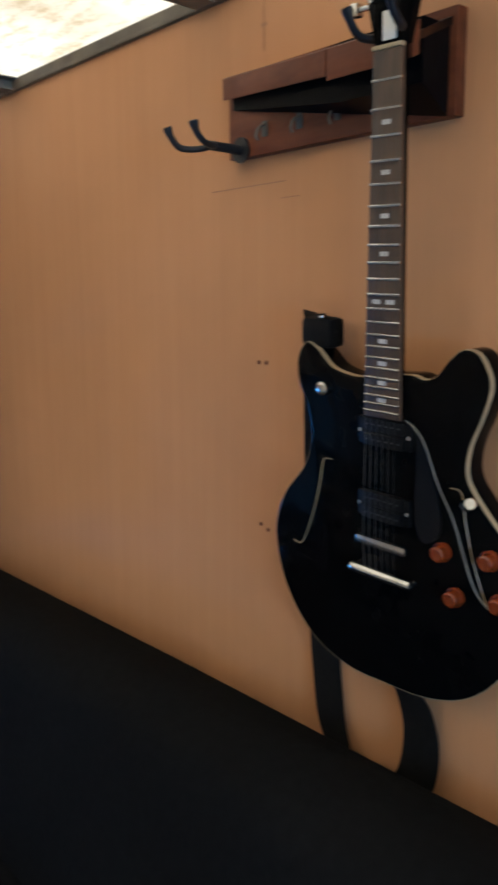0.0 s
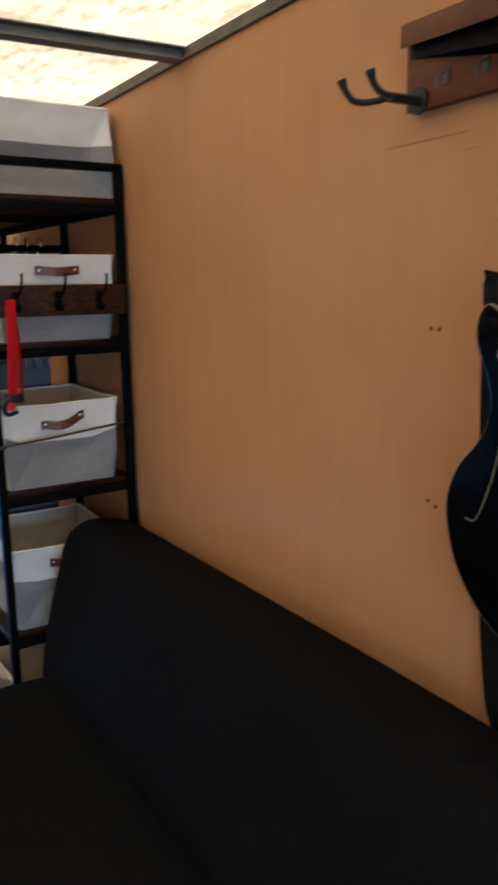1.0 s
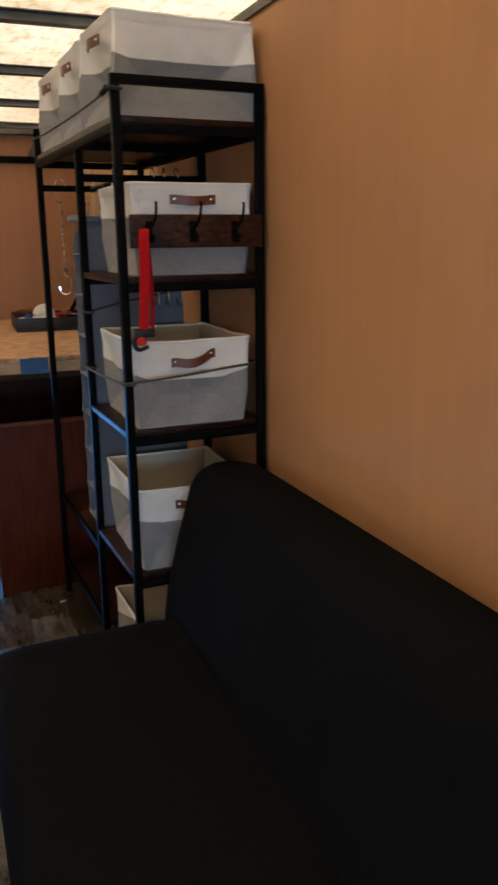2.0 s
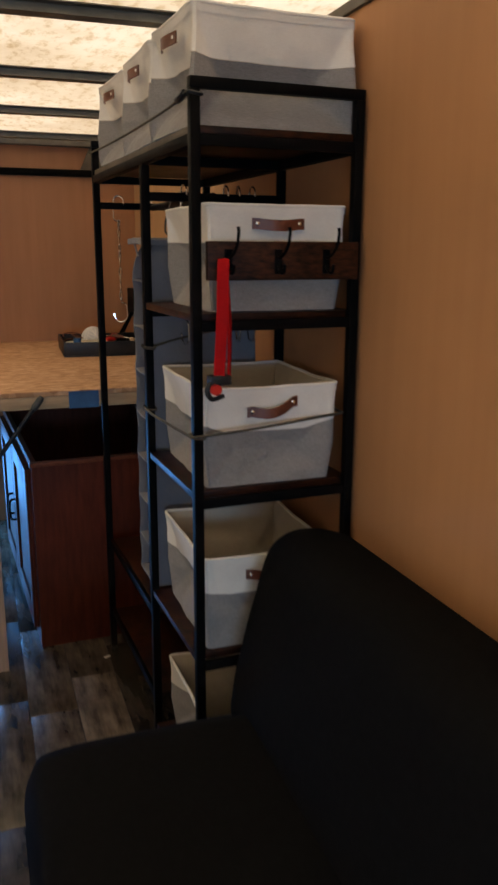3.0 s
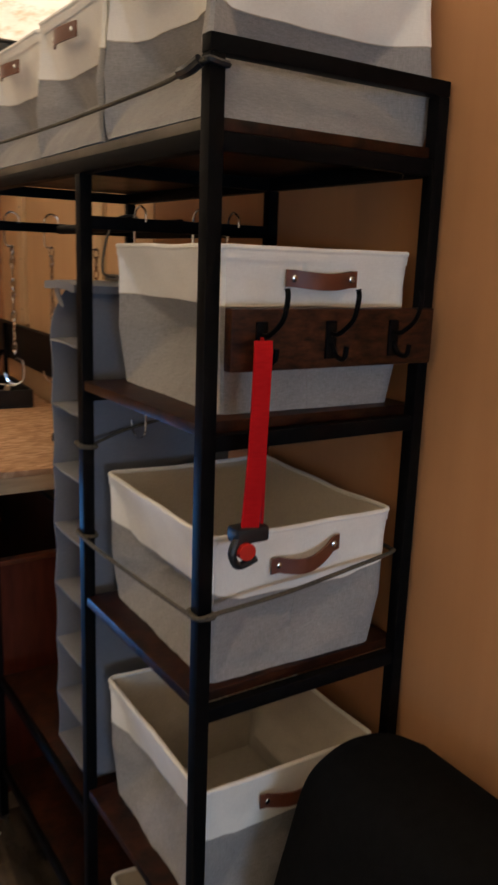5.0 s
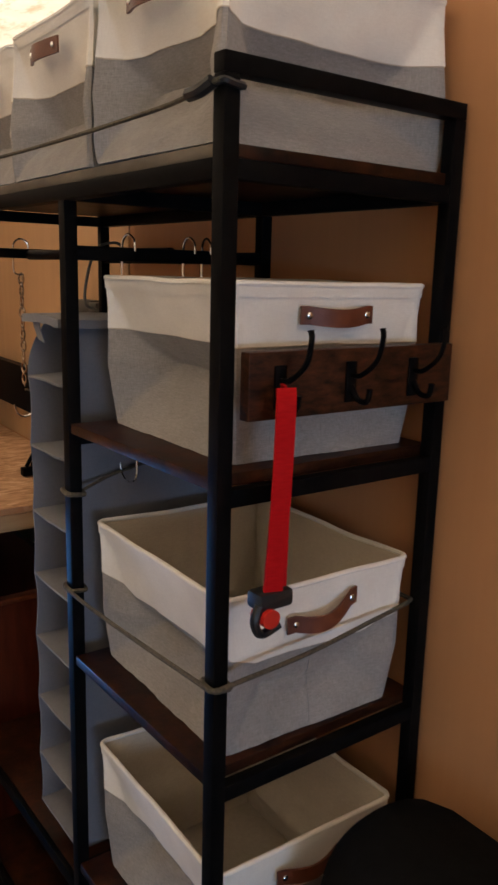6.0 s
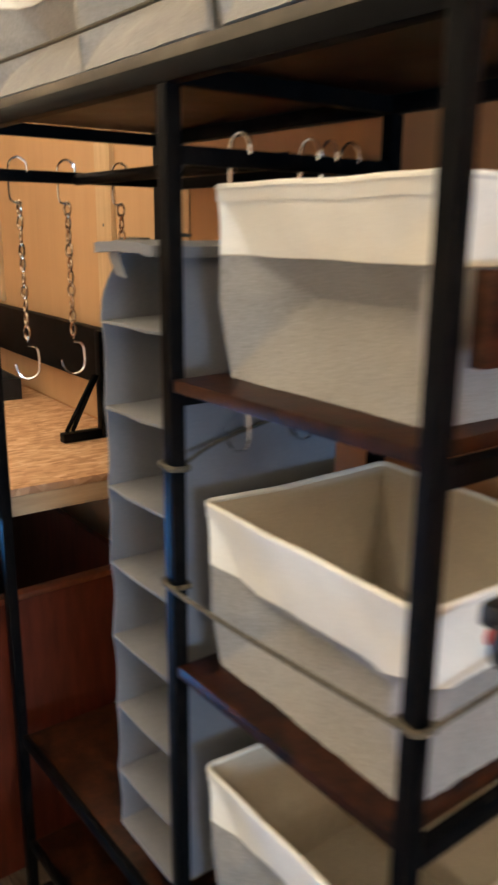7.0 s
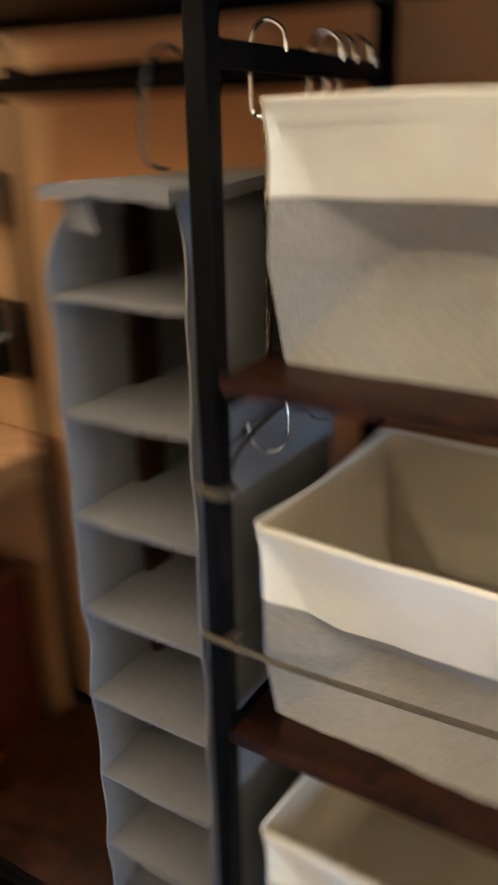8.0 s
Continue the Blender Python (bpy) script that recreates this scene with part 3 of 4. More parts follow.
top_cord = cord("dark bungee cord holding the top baskets", [(-0.006, 0.0, 1.776), (-0.008, 0.03, 1.772), (-0.012, 0.12, 1.762), (-0.014, 0.45, 1.757), (-0.012, 0.80, 1.760), (-0.005, RL - 0.01, 1.770)], 0.003)
part("knot", tube(loop_round(0.0, 0.0, 1.776), 0.0045, 6, True), BLACK_PLASTIC, top_cord)
part("hook", tube(spline([(-0.007, 0.012, 1.776), (-0.012, 0.03, 1.768), (-0.010, 0.055, 1.768)], 5), 0.008, 8), BLACK_PLASTIC, top_cord)

# ---- hanging shoe organiser ----
ORG = pose(0.606, 2.852, 0, 0, 0, 2)
organiser = thing("shoe_organiser", "grey-blue fabric shoe organiser with empty compartments hanging in the rack", "organiser", ORG)
OW, OD = 0.184, 0.31
ozs = [1.383 - 0.1285 * i for i in range(7)]
edges = [1.487] + ozs + [0.505]


def wavy_panel(x0, x1, y, z0, z1, amp, seed, nx=8, nz=64):
    bm = bmesh.new()
    grid = []
    for j in range(nz + 1):
        z = z0 + (z1 - z0) * j / nz
        f = max(0.0, (z - 1.40) / 0.09)
        pinch = 0.032 * f * f
        scallop = 0.004 * abs(math.sin(math.pi * (z - ozs[0]) / 0.1285))
        row = []
        for i in range(nx + 1):
            x = x0 + (x1 - x0) * i / nx
            d = amp * noise.noise(Vector((x * 14, z * 11, seed))) - (pinch + 0.4 * scallop) * (1 if y > 0 else -1)
            row.append((x + (scallop * 0.9 + pinch * 0.9) * (1 - i / nx), y + d, z))
        grid.append(row)
    a = [[bm.verts.new(p) for p in row] for row in grid]
    b = [[bm.verts.new((p[0], p[1] + 0.003 * (-1 if y > 0 else 1), p[2])) for p in row] for row in grid]
    for j in range(nz):
        for i in range(nx):
            bm.faces.new((a[j][i], a[j][i + 1], a[j + 1][i + 1], a[j + 1][i]))
            bm.faces.new((b[j][i], b[j + 1][i], b[j + 1][i + 1], b[j][i + 1]))
        bm.faces.new((a[j][0], a[j + 1][0], b[j + 1][0], b[j][0]))
        bm.faces.new((a[j][nx], b[j][nx], b[j + 1][nx], a[j + 1][nx]))
    return bm


part("side_panel", wavy_panel(0, OD, OW / 2, 0.50, 1.487, 0.006, 2.1), NONWOVEN, organiser)
# Brown strips stand in for the dark wall glimpsed through a gap.
for z0, z1 in zip(edges[1:], edges):
    part("painted_gap", box(0.108, 0.152, OW / 2 - 0.024, OW / 2 - 0.014, z1 - 0.125 if z1 < 1.4 else z0 + 0.004, z1 - 0.006 if z1 < 1.4 else 1.478), SHELF_WOOD, organiser, "dark brown strip painted in for a gap with shaded wall behind")
part("side_panel", wavy_panel(0, OD, -OW / 2, 0.50, 1.487, 0.006, 5.7), NONWOVEN, organiser)
for z in ozs + [0.628 - 0.125 + 0.003]:
    bm = bmesh.new()
    bmesh.ops.create_grid(bm, x_segments=8, y_segments=8, size=0.5)
    for v in bm.verts:
        x, y = v.co.x + 0.5, v.co.y
        v.co = (x * (OD - 0.006), y * (OW - 0.006), z - 0.002 * math.cos(math.pi * y) + 0.003 * noise.noise(Vector((x * 3, y * 3, z * 9))))
    r = bmesh.ops.extrude_face_region(bm, geom=bm.faces[:])
    bmesh.ops.translate(bm, vec=(0, 0, -0.004), verts=[v for v in r["geom"] if isinstance(v, bmesh.types.BMVert)])
    part("compartment_shelf", bm, NONWOVEN, organiser)
bm = bmesh.new()
bmesh.ops.create_grid(bm, x_segments=10, y_segments=10, size=0.5)
for v in bm.verts:
    x, y = v.co.x + 0.5, v.co.y
    v.co = (x * (OD + 0.02) - 0.014, y * (OW - 0.022) - 0.006, 1.497 - 0.004 * abs(2 * y) ** 2 + 0.004 * noise.noise(Vector((x * 4, y * 5, 3.3))))
r = bmesh.ops.extrude_face_region(bm, geom=bm.faces[:])
bmesh.ops.translate(bm, vec=(0, 0, -0.014), verts=[v for v in r["geom"] if isinstance(v, bmesh.types.BMVert)])
part("top_flap", bm, NONWOVEN, organiser, "pale stiffened top flap")
part("tag", add_band(bmesh.new(), [(-0.002, 0.040, 1.486), (0.000, 0.038, 1.470), (0.006, 0.034, 1.448)], (0.1, 1, 0.1), 0.040, 0.002), NONWOVEN, organiser, "pale blue cloth tab")
part("hanger_hook", tube(spline([(0.10, 0.0, 1.503), (0.08, 0.012, 1.515), (0.09, 0.02, 1.57), (0.11, 0.02, 1.612), (0.145, 0.02, 1.622), (0.16, 0.02, 1.612)], 6), 0.0026, 8), GREY_PLASTIC, organiser, "grey wire hook")


# ---- chrome chain hangers ----
def chain_hanger(m, label, seed=0):
    h = thing("chain_hanger", label, "hanger", m, "chrome chain hangers")
    part("top_hook", tube(spline([(0, -0.018, -0.008), (0, -0.016, 0.010), (0, 0.0, 0.019), (0, 0.014, 0.008), (0, 0.016, -0.02), (0, 0.015, -0.055), (0, 0.004, -0.062), (0, -0.006, -0.062)], 5), 0.0022, 7), CHROME, h)
    for i in range(10):
        z = -0.072 - 0.026 * i
        bm = bmesh.new()
        a = 0.35 + 0.25 * math.sin(i * 2.3 + seed)
        ring = [(0.0085 * math.cos(t) * math.cos(a), 0.0085 * math.cos(t) * math.sin(a), z + 0.0135 * math.sin(t)) for t in [2 * math.pi * k / 14 for k in range(14)]]
        part("link", tube(ring, 0.0024, 6, True), LINK, h)
        part("link_plate", box(-0.006, 0.006, -0.0012, 0.0012, z - 0.019, z - 0.007, 0.0005), LINK, h)
    part("bottom_hook", tube(spline([(0, 0.0, -0.332), (0, -0.014, -0.335), (0, -0.020, -0.350), (0, -0.018, -0.385), (0, 0.0, -0.398), (0, 0.018, -0.390), (0, 0.026, -0.368)], 5), 0.0022, 7), CHROME, h)
    return h


for i, u in enumerate((0.082, 0.180, 0.298)):
    chain_hanger(RACK @ pose(u, RL - PT / 2, 1.620, 0, 0, (70, 75, 80)[i]), "chrome chain hanger with links tinted by the mirrored wall, hanging straight", i)
for i, u in enumerate((0.115, 0.232, 0.268, 0.308)):
    chain_hanger(RACK @ pose(u, RM - PT / 2, 1.612, 0, 0, (10, 4, -6, 5)[i]), "chrome chain hanger hooked behind a basket", i + 4)

# ---- black sofa along the wall ----
sofa = thing("sofa", "black upholstered sofa standing against the tan wall", "sofa")


def cushion(sections, name, label=""):
    """A padded body swept along y through closed (x, z) outlines."""
    bm = bmesh.new()
    rows = [[bm.verts.new((x, y, z)) for x, z in o] for y, o in sections]
    n = len(rows[0])
    for a, b in zip(rows, rows[1:]):
        for k in range(n):
            bm.faces.new((a[k], a[(k + 1) % n], b[(k + 1) % n], b[k]))
    bm.faces.new(rows[0][::-1])
    bm.faces.new(rows[-1])
    return part(name, bm, SOFA, sofa, label)


def rounded(pts, steps=5):
    return [(p.x, p.z) for p in spline([(x, 0, z) for x, z in pts], steps, True)]


def swell(o, f):
    cx, cz = sum(p[0] for p in o) / len(o), sum(p[1] for p in o) / len(o)
    return [(cx + (x - cx) * f, cz + (z - cz) * f) for x, z in o]


def padded(y0, y1, o, edge=0.05):
    return [(y0, swell(o, 0.86)), (y0 + 0.25 * edge, swell(o, 0.95)), (y0 + edge, o), (y1 - edge, o), (y1 - 0.25 * edge, swell(o, 0.95)), (y1, swell(o, 0.86))]


SX0, SY0, SY1 = 0.19, -0.30, 2.13
part("base", box(SX0 + 0.03, 1.0, SY0 + 0.02, SY1 - 0.04, 0.10, 0.30, 0.02), SOFA, sofa)
seat = rounded([(SX0, 0.33), (SX0 + 0.01, 0.43), (SX0 + 0.06, 0.462), (0.45, 0.468), (0.70, 0.460), (0.74, 0.36), (0.70, 0.295), (SX0 + 0.05, 0.295)])
cushion(padded(SY0, 0.90, seat), "seat_cushion")
cushion(padded(0.905, SY1, seat), "seat_cushion")


def back_outline(dz, dx=0.0):
    return rounded([(0.655 + dx, 0.46), (0.685 + dx, 0.60), (0.712 + dx, 0.70), (0.745 + dx, 0.815 + dz), (0.80 + 0.6 * dx, 0.855 + dz), (0.87, 0.860 + dz), (0.925, 0.845 + dz), (0.957, 0.820 + dz), (0.966, 0.74), (0.966, 0.45), (0.85, 0.31), (0.68, 0.36)])


near, far = back_outline(0.024), back_outline(-0.009, 0.014)
mid = back_outline(0.010)
cushion([(SY0, swell(near, 0.86)), (SY0 + 0.015, swell(near, 0.95)), (SY0 + 0.06, near), (1.2, mid), (2.175, far), (2.22, swell(far, 0.95)), (2.235, swell(far, 0.86))], "back_cushion")
for x in (SX0 + 0.08, 0.92):
    for y in (SY0 + 0.10, SY1 - 0.14):
        part("leg", tube([(x, y, 0.0), (x, y, 0.101)], [0.018, 0.025], 12), BLACK_PLASTIC, sofa)

# ---- guitar rack on the wall ----
grack = thing("guitar_rack", "red-brown wooden wall rack with a small shelf and padded guitar hangers", "guitar rack")
part("backboard", box(XR - 0.020, XR, 0.722, 1.150, 1.732, 1.860, 0.002), RACK_WOOD, grack)
shelf_plan = [(XR - 0.0205, 1.149), (0.935, 0.868), (0.935, 0.730), (XR - 0.0205, 0.730)]


def droop(bm):
    """Let the shelf fall forward a little."""
    for v in bm.verts:
        v.co.z -= 0.030 * max(0.0, XR - 0.02 - v.co.x) / 0.065
    return bm


# Dark brown here puts the shade below the shelf into its colour.
part("shelf", droop(extrude_outline(shelf_plan, 1.838, 1.848, "z")), SHELF_WOOD, grack, "small shelf coloured dark for the shade beneath it")
bm = bmesh.new()
for (a, b), z0 in (((shelf_plan[0], shelf_plan[1]), 1.828), ((shelf_plan[1], shelf_plan[2]), 1.822)):
    d = Vector((b[0] - a[0], b[1] - a[1], 0))
    m = Matrix.Translation((a[0], a[1], 0)) @ Matrix.Rotation(math.atan2(d.y, d.x), 4, "Z")
    add_box(bm, 0.0, d.length, -0.012, 0.0, z0, 1.861, 0.0015, m)
# Black wedge that stands in for the shadow beneath the shelf.
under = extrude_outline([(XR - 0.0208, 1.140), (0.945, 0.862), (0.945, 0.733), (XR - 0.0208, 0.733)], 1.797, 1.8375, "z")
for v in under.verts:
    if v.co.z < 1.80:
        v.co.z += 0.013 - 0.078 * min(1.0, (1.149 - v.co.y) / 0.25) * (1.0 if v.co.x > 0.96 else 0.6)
part("underside_shade", under, BLACK_METAL, grack, "black wedge painting in the shade under the small shelf")
part("shelf_lip", droop(bm), RACK_WOOD, grack)
for y in (1.065, 0.990, 0.915, 0.840):
    k = part("key_hook", box(XR - 0.0225, XR - 0.0205, y - 0.006, y + 0.006, 1.757, 1.780, 0.001), GREY_PLASTIC, grack, "small dull key hook")
    part("prong", tube(spline([(XR - 0.022, y, 1.775), (XR - 0.034, y, 1.768), (XR - 0.040, y, 1.757), (XR - 0.036, y, 1.750)], 5), 0.0022, 7), RAIL, k)
for y, z in ((1.120, 1.744), (0.762, 1.822)):
    h = part("hanger", tube([(XR - 0.024, y, z), (XR - 0.0205, y, z)], 0.020, 16), BLACK_PLASTIC, grack, "black padded guitar hanger")
    part("stem", tube([(XR - 0.024, y, z), (0.935, y, z)], 0.0075, 10), BLACK_PLASTIC, h)
    for s in (-1, 1):
        part("yoke_arm", tube(spline([(0.940, y, z), (0.925, y + s * 0.020, z - 0.004), (0.900, y + s * 0.030, z - 0.004), (0.884, y + s * 0.031, z + 0.008), (0.876, y + s * 0.032, z + 0.024)], 6), [0.0050] * 20 + [0.0056, 0.0064, 0.0072, 0.0072, 0.0064], 10), BLACK_PLASTIC, h)

# ---- electric guitar ----
GX, GY, GZ = 0.960, 0.780, 1.165      # bridge, on the body's face
guitar = thing("electric_guitar", "black semi-hollow electric guitar with cream binding hanging from the wall rack", "guitar", pose(GX, GY, GZ, 2.4, -3.6, 0))
bass = [(0.0, -0.207), (0.075, -0.207), (0.145, -0.180), (0.200, -0.115), (0.222, -0.030), (0.203, 0.035), (0.158, 0.092), (0.142, 0.140), (0.150, 0.185), (0.168, 0.222), (0.169, 0.255), (0.153, 0.277), (0.131, 0.268), (0.108, 0.248), (0.085, 0.240), (0.053, 0.237), (0.025, 0.242)]
treble = [(-0.030, 0.248), (-0.052, 0.244), (-0.072, 0.252), (-0.092, 0.276), (-0.110, 0.287), (-0.131, 0.280), (-0.146, 0.248), (-0.137, 0.208), (-0.121, 0.165), (-0.120, 0.127), (-0.143, 0.094), (-0.178, 0.055), (-0.203, 0.005), (-0.205, -0.060), (-0.180, -0.125), (-0.132, -0.175), (-0.070, -0.200)]
control = [(a, 0, b) for a, b in bass + treble]
outline = [(p.x, p.z) for p in spline(control, 6, True)]
part("body", extrude_outline(outline, 0.003, 0.043, "x", 0.003), GUITAR_BLACK, guitar, "black lacquered double-cutaway body")
part("face", extrude_outline([(a * 0.985, b * 0.985 + 0.001) for a, b in outline], 0.0, 0.0045, "x", 0.0015), GUITAR_BLACK, guitar)
part("binding", extrude_outline([(a * 1.001, b * 1.001) for a, b in outline], 0.0038, 0.0125, "x"), BINDING, guitar, "aged cream edge binding")
NUT = 0.635
fb = [(-0.0295, 0.190), (0.0295, 0.190), (0.0215, NUT), (-0.0215, NUT)]
part("fretboard", extrude_outline(fb, -0.016, -0.010, "x", 0.0015), FINGERBOARD, guitar, "dark rosewood fretboard")
neck = bmesh.new()
rows = []
for b in [0.20 + (NUT + 0.006 - 0.20) * i / 10 for i in range(11)]:
    hw = 0.0285 + (0.0215 - 0.0285) * (b - 0.172) / (NUT - 0.172)
    rows.append([neck.verts.new((-0.010 + 0.022 * math.sin(math.pi * k / 8), hw * math.cos(math.pi * k / 8), b)) for k in range(9)])
for a, b in zip(rows, rows[1:]):
    for k in range(8):
        neck.faces.new((a[k], a[k + 1], b[k + 1], b[k]))
part("neck", neck, GUITAR_BLACK, guitar)
for n in range(1, 23):
    b = 0.0275 + 0.6085 * 2 ** (-n / 12)
    hw = 0.0285 + (0.0215 - 0.0285) * (b - 0.172) / (NUT - 0.172)
    part("fret", tube([(-0.0165, -hw, b), (-0.0165, hw, b)], 0.0018, 6), NICKEL, guitar)
for n in (1, 3, 5, 7, 9, 12, 15, 17, 19, 21):
    b = 0.0275 + 0.6085 * (2 ** (-n / 12) + 2 ** (-(n - 1) / 12)) / 2
    if n == 1:
        continue
    for s in ((-0.011, 0.011) if n == 12 else (0.0,)):
        part("inlay", box(-0.0166, -0.0159, s - 0.0065, s + 0.0065, b - 0.0028, b + 0.0028), PEARL, guitar)
part("nut", box(-0.019, -0.010, -0.0215, 0.0215, NUT, NUT + 0.005, 0.001), BINDING, guitar)
head = [(-0.022, NUT + 0.004), (0.022, NUT + 0.004), (0.034, NUT + 0.05), (0.038, NUT + 0.15), (0.030, NUT + 0.185), (0.0, NUT + 0.172), (-0.030, NUT + 0.185), (-0.038, NUT + 0.15), (-0.034, NUT + 0.05)]
part("headstock", extrude_outline(head, -0.012, 0.003, "x", 0.002), GUITAR_BLACK, guitar)
for s in (-1, 1):
    for i in range(3):
        b = NUT + 0.055 + 0.042 * i
        tn = part("tuner", tube([(0.0, s * 0.030, b), (0.0, s * 0.056, b)], 0.0035, 8), NICKEL, guitar, "nickel tuner")
        part("button", box(-0.007, 0.007, s * 0.062 - 0.006, s * 0.062 + 0.006, b - 0.008, b + 0.008, 0.003), NICKEL, tn)
        part("string_post", tube([(-0.022, s * 0.022, b), (-0.012, s * 0.022, b)], 0.0035, 8), NICKEL, guitar)
part("truss_cover", box(-0.0145, -0.0121, -0.010, 0.010, NUT + 0.010, NUT + 0.042, 0.001), WHITE_PLASTIC, guitar)
for b in (0.168, 0.064):
    pk = part("pickup", box(-0.009, -0.0005, -0.044, 0.044, b - 0.019, b + 0.019, 0.003), PICKUP, guitar, "black humbucker pickup")
    for dz in (-0.0105, 0.0105):
        part("coil", box(-0.0125, -0.0092, -0.034, 0.034, b + dz - 0.0085, b + dz + 0.0085, 0.002), PICKUP, pk)
        for k in range(6):
            part("pole_screw", tube([(-0.0132, -0.026 + 0.0104 * k, b + dz), (-0.0126, -0.026 + 0.0104 * k, b + dz)], 0.0012, 8), GREY_PLASTIC, pk)
    for s in (-1, 1):
        part("mount_screw", tube([(-0.0105, s * 0.0405, b), (-0.0092, s * 0.0405, b)], 0.0028, 8), NICKEL, pk)
part("bridge", box(-0.016, -0.004, -0.042, 0.042, 0.005, 0.018, 0.003), NICKEL, guitar, "nickel bridge")
part("tailpiece", tube(spline([(-0.012, -0.050, -0.034), (-0.014, -0.035, -0.033), (-0.014, 0.035, -0.033), (-0.012, 0.050, -0.034)], 5), 0.0075, 12), NICKEL, guitar, "nickel stop tailpiece")
for s in (-1, 1):
    part("stud", tube([(-0.013, s * 0.048, -0.034), (0.0, s * 0.048, -0.034)], 0.005, 10), NICKEL, guitar)
for k in range(6):
    a = -0.026 + 0.0104 * k
    part("string", tube([(-0.0145, a, -0.030), (-0.0185, a, 0.012), (-0.0205, a * 0.66, NUT + 0.002)], 0.00015 + 0.00006 * k, 4), GREY_PLASTIC, guitar)
for a, b in ((-0.092, 0.024), (-0.161, 0.032), (-0.114, -0.032), (-0.179, -0.020)):
    part("knob", tube([(0.0, a, b), (-0.004, a, b), (-0.0045, a, b), (-0.015, a, b), (-0.017, a, b)], [0.0135, 0.0135, 0.0115, 0.0105, 0.008], 18), AMBER, guitar, "amber control knob")
for s in (-1, 1):
    f_hole = spline([(-0.0006, s * 0.100, 0.112), (-0.0006, s * 0.116, 0.108), (-0.0006, s * 0.124, 0.070), (-0.0006, s * 0.138, 0.020), (-0.0006, s * 0.160, -0.030), (-0.0006, s * 0.178, -0.032)], 6)
    part("f_hole_edge", tube(f_hole, 0.0007, 6), BINDING, guitar, "f-hole with a pale edge")
part("pickguard", extrude_outline([(p.x, p.z) for p in spline([(-0.036, 0, 0.190), (-0.066, 0, 0.150), (-0.085, 0, 0.095), (-0.090, 0, 0.050), (-0.066, 0, 0.030), (-0.050, 0, 0.06), (-0.050, 0, 0.16)], 6, True)], -0.006, -0.0035, "x"), PICKUP, guitar)
# A thin tube draws the reflection along the pickguard's edge.
part("edge_glint", tube(spline([(-0.007, -0.034, 0.190), (-0.008, -0.060, 0.170), (-0.008, -0.086, 0.115), (-0.008, -0.112, 0.070), (-0.008, -0.140, 0.000), (-0.010, -0.164, -0.026), (-0.010, -0.188, -0.030)], 8), 0.0013, 7), RIB, guitar, "thin grey line for the glint along the pickguard edge")
part("strap_button", tube([(0.02, 0.135, 0.272), (0.02, 0.140, 0.314), (0.02, 0.140, 0.317)], [0.005, 0.005, 0.008], 10), NICKEL, guitar)
part("selector_switch", tube([(0.0, 0.116, 0.214), (-0.006, 0.116, 0.214), (-0.008, 0.116, 0.214)], [0.010, 0.010, 0.006], 14), NICKEL, guitar)
part("toggle_switch", tube([(0.0, -0.130, 0.098), (-0.008, -0.130, 0.098), (-0.012, -0.134, 0.101), (-0.022, -0.142, 0.106)], [0.009, 0.009, 0.006, 0.007], 12), NICKEL, guitar, "chrome toggle switch")
strap_pts = [(0.020, 0.140, 0.296), (0.032, 0.156, 0.312), (0.046, 0.166, 0.300), (0.0475, 0.170, 0.200), (0.0475, 0.168, 0.05), (0.0470, 0.162, -0.10), (0.0450, 0.158, -0.18), (0.034, 0.140, -0.27), (0.022, 0.112, -0.36), (0.015, 0.060, -0.408), (0.015, 0.000, -0.408), (0.018, -0.044, -0.36), (0.024, -0.052, -0.29), (0.026, -0.035, -0.232), (0.024, -0.010, -0.206)]
part("strap_end", box(0.008, 0.042, 0.112, 0.170, 0.268, 0.312, 0.010), STRAP, guitar)
part("strap", add_band(bmesh.new(), spline(strap_pts, 8), (0.0, 1, 0.15), 0.062, 0.0025), STRAP, guitar, "black guitar strap hanging in a loop")

# ---- bench at the end of the box ----
BY, BZ = 3.42, 0.985
bench = thing("strand_board_bench", "deep bench topped with a strand board sheet on pale lumber", "workbench")
part("top", box(XL + 0.35, XR - 0.002, BY, YF - 0.002, BZ - 0.018, BZ, 0.002), OSB, bench, "strand board sheet")
part("front_rail", box(XL + 0.35, XR - 0.002, BY + 0.002, BY + 0.04, BZ - 0.062, BZ - 0.0185, 0.002), LUMBER, bench, "pale lumber rail")
part("back_rail", box(XL + 0.35, XR - 0.002, YF - 0.06, YF - 0.003, BZ - 0.107, BZ - 0.0185, 0.002), LUMBER, bench)
for x in (0.146, -0.9):
    part("leg", box(x, x + 0.042, BY - 0.10, BY - 0.058, 0.0, BZ - 0.063, 0.002), LEG_WOOD, bench, "pinkish lumber leg")
part("tape", box(0.455, 0.56, BY - 0.0005, BY + 0.0015, BZ - 0.064, BZ - 0.004), BLUE_TAPE, bench, "strip of blue tape")

cab = thing("cabinet", "dark mahogany cabinet with panel doors under the bench, its top open", "cabinet", pose(0.314, 3.458, 0, 0, 0, 3.0))
CH, CD = 0.722, 1.10
part("side", box(0.0, 0.64, 0.0, 0.02, 0.0, CH - 0.016, 0.002), CABINET, cab)
part("top_edge", box(-0.006, 0.646, -0.007, 0.024, CH - 0.0155, CH, 0.004), RACK_WOOD, cab, "lighter worn top edge")
part("front_frame", box(0.0, 0.02, 0.0205, CD, 0.0, CH, 0.002), CABINET, cab)
part("side", box(0.62, 0.64, 0.0205, CD, 0.0, CH - 0.016, 0.002), CABINET, cab)
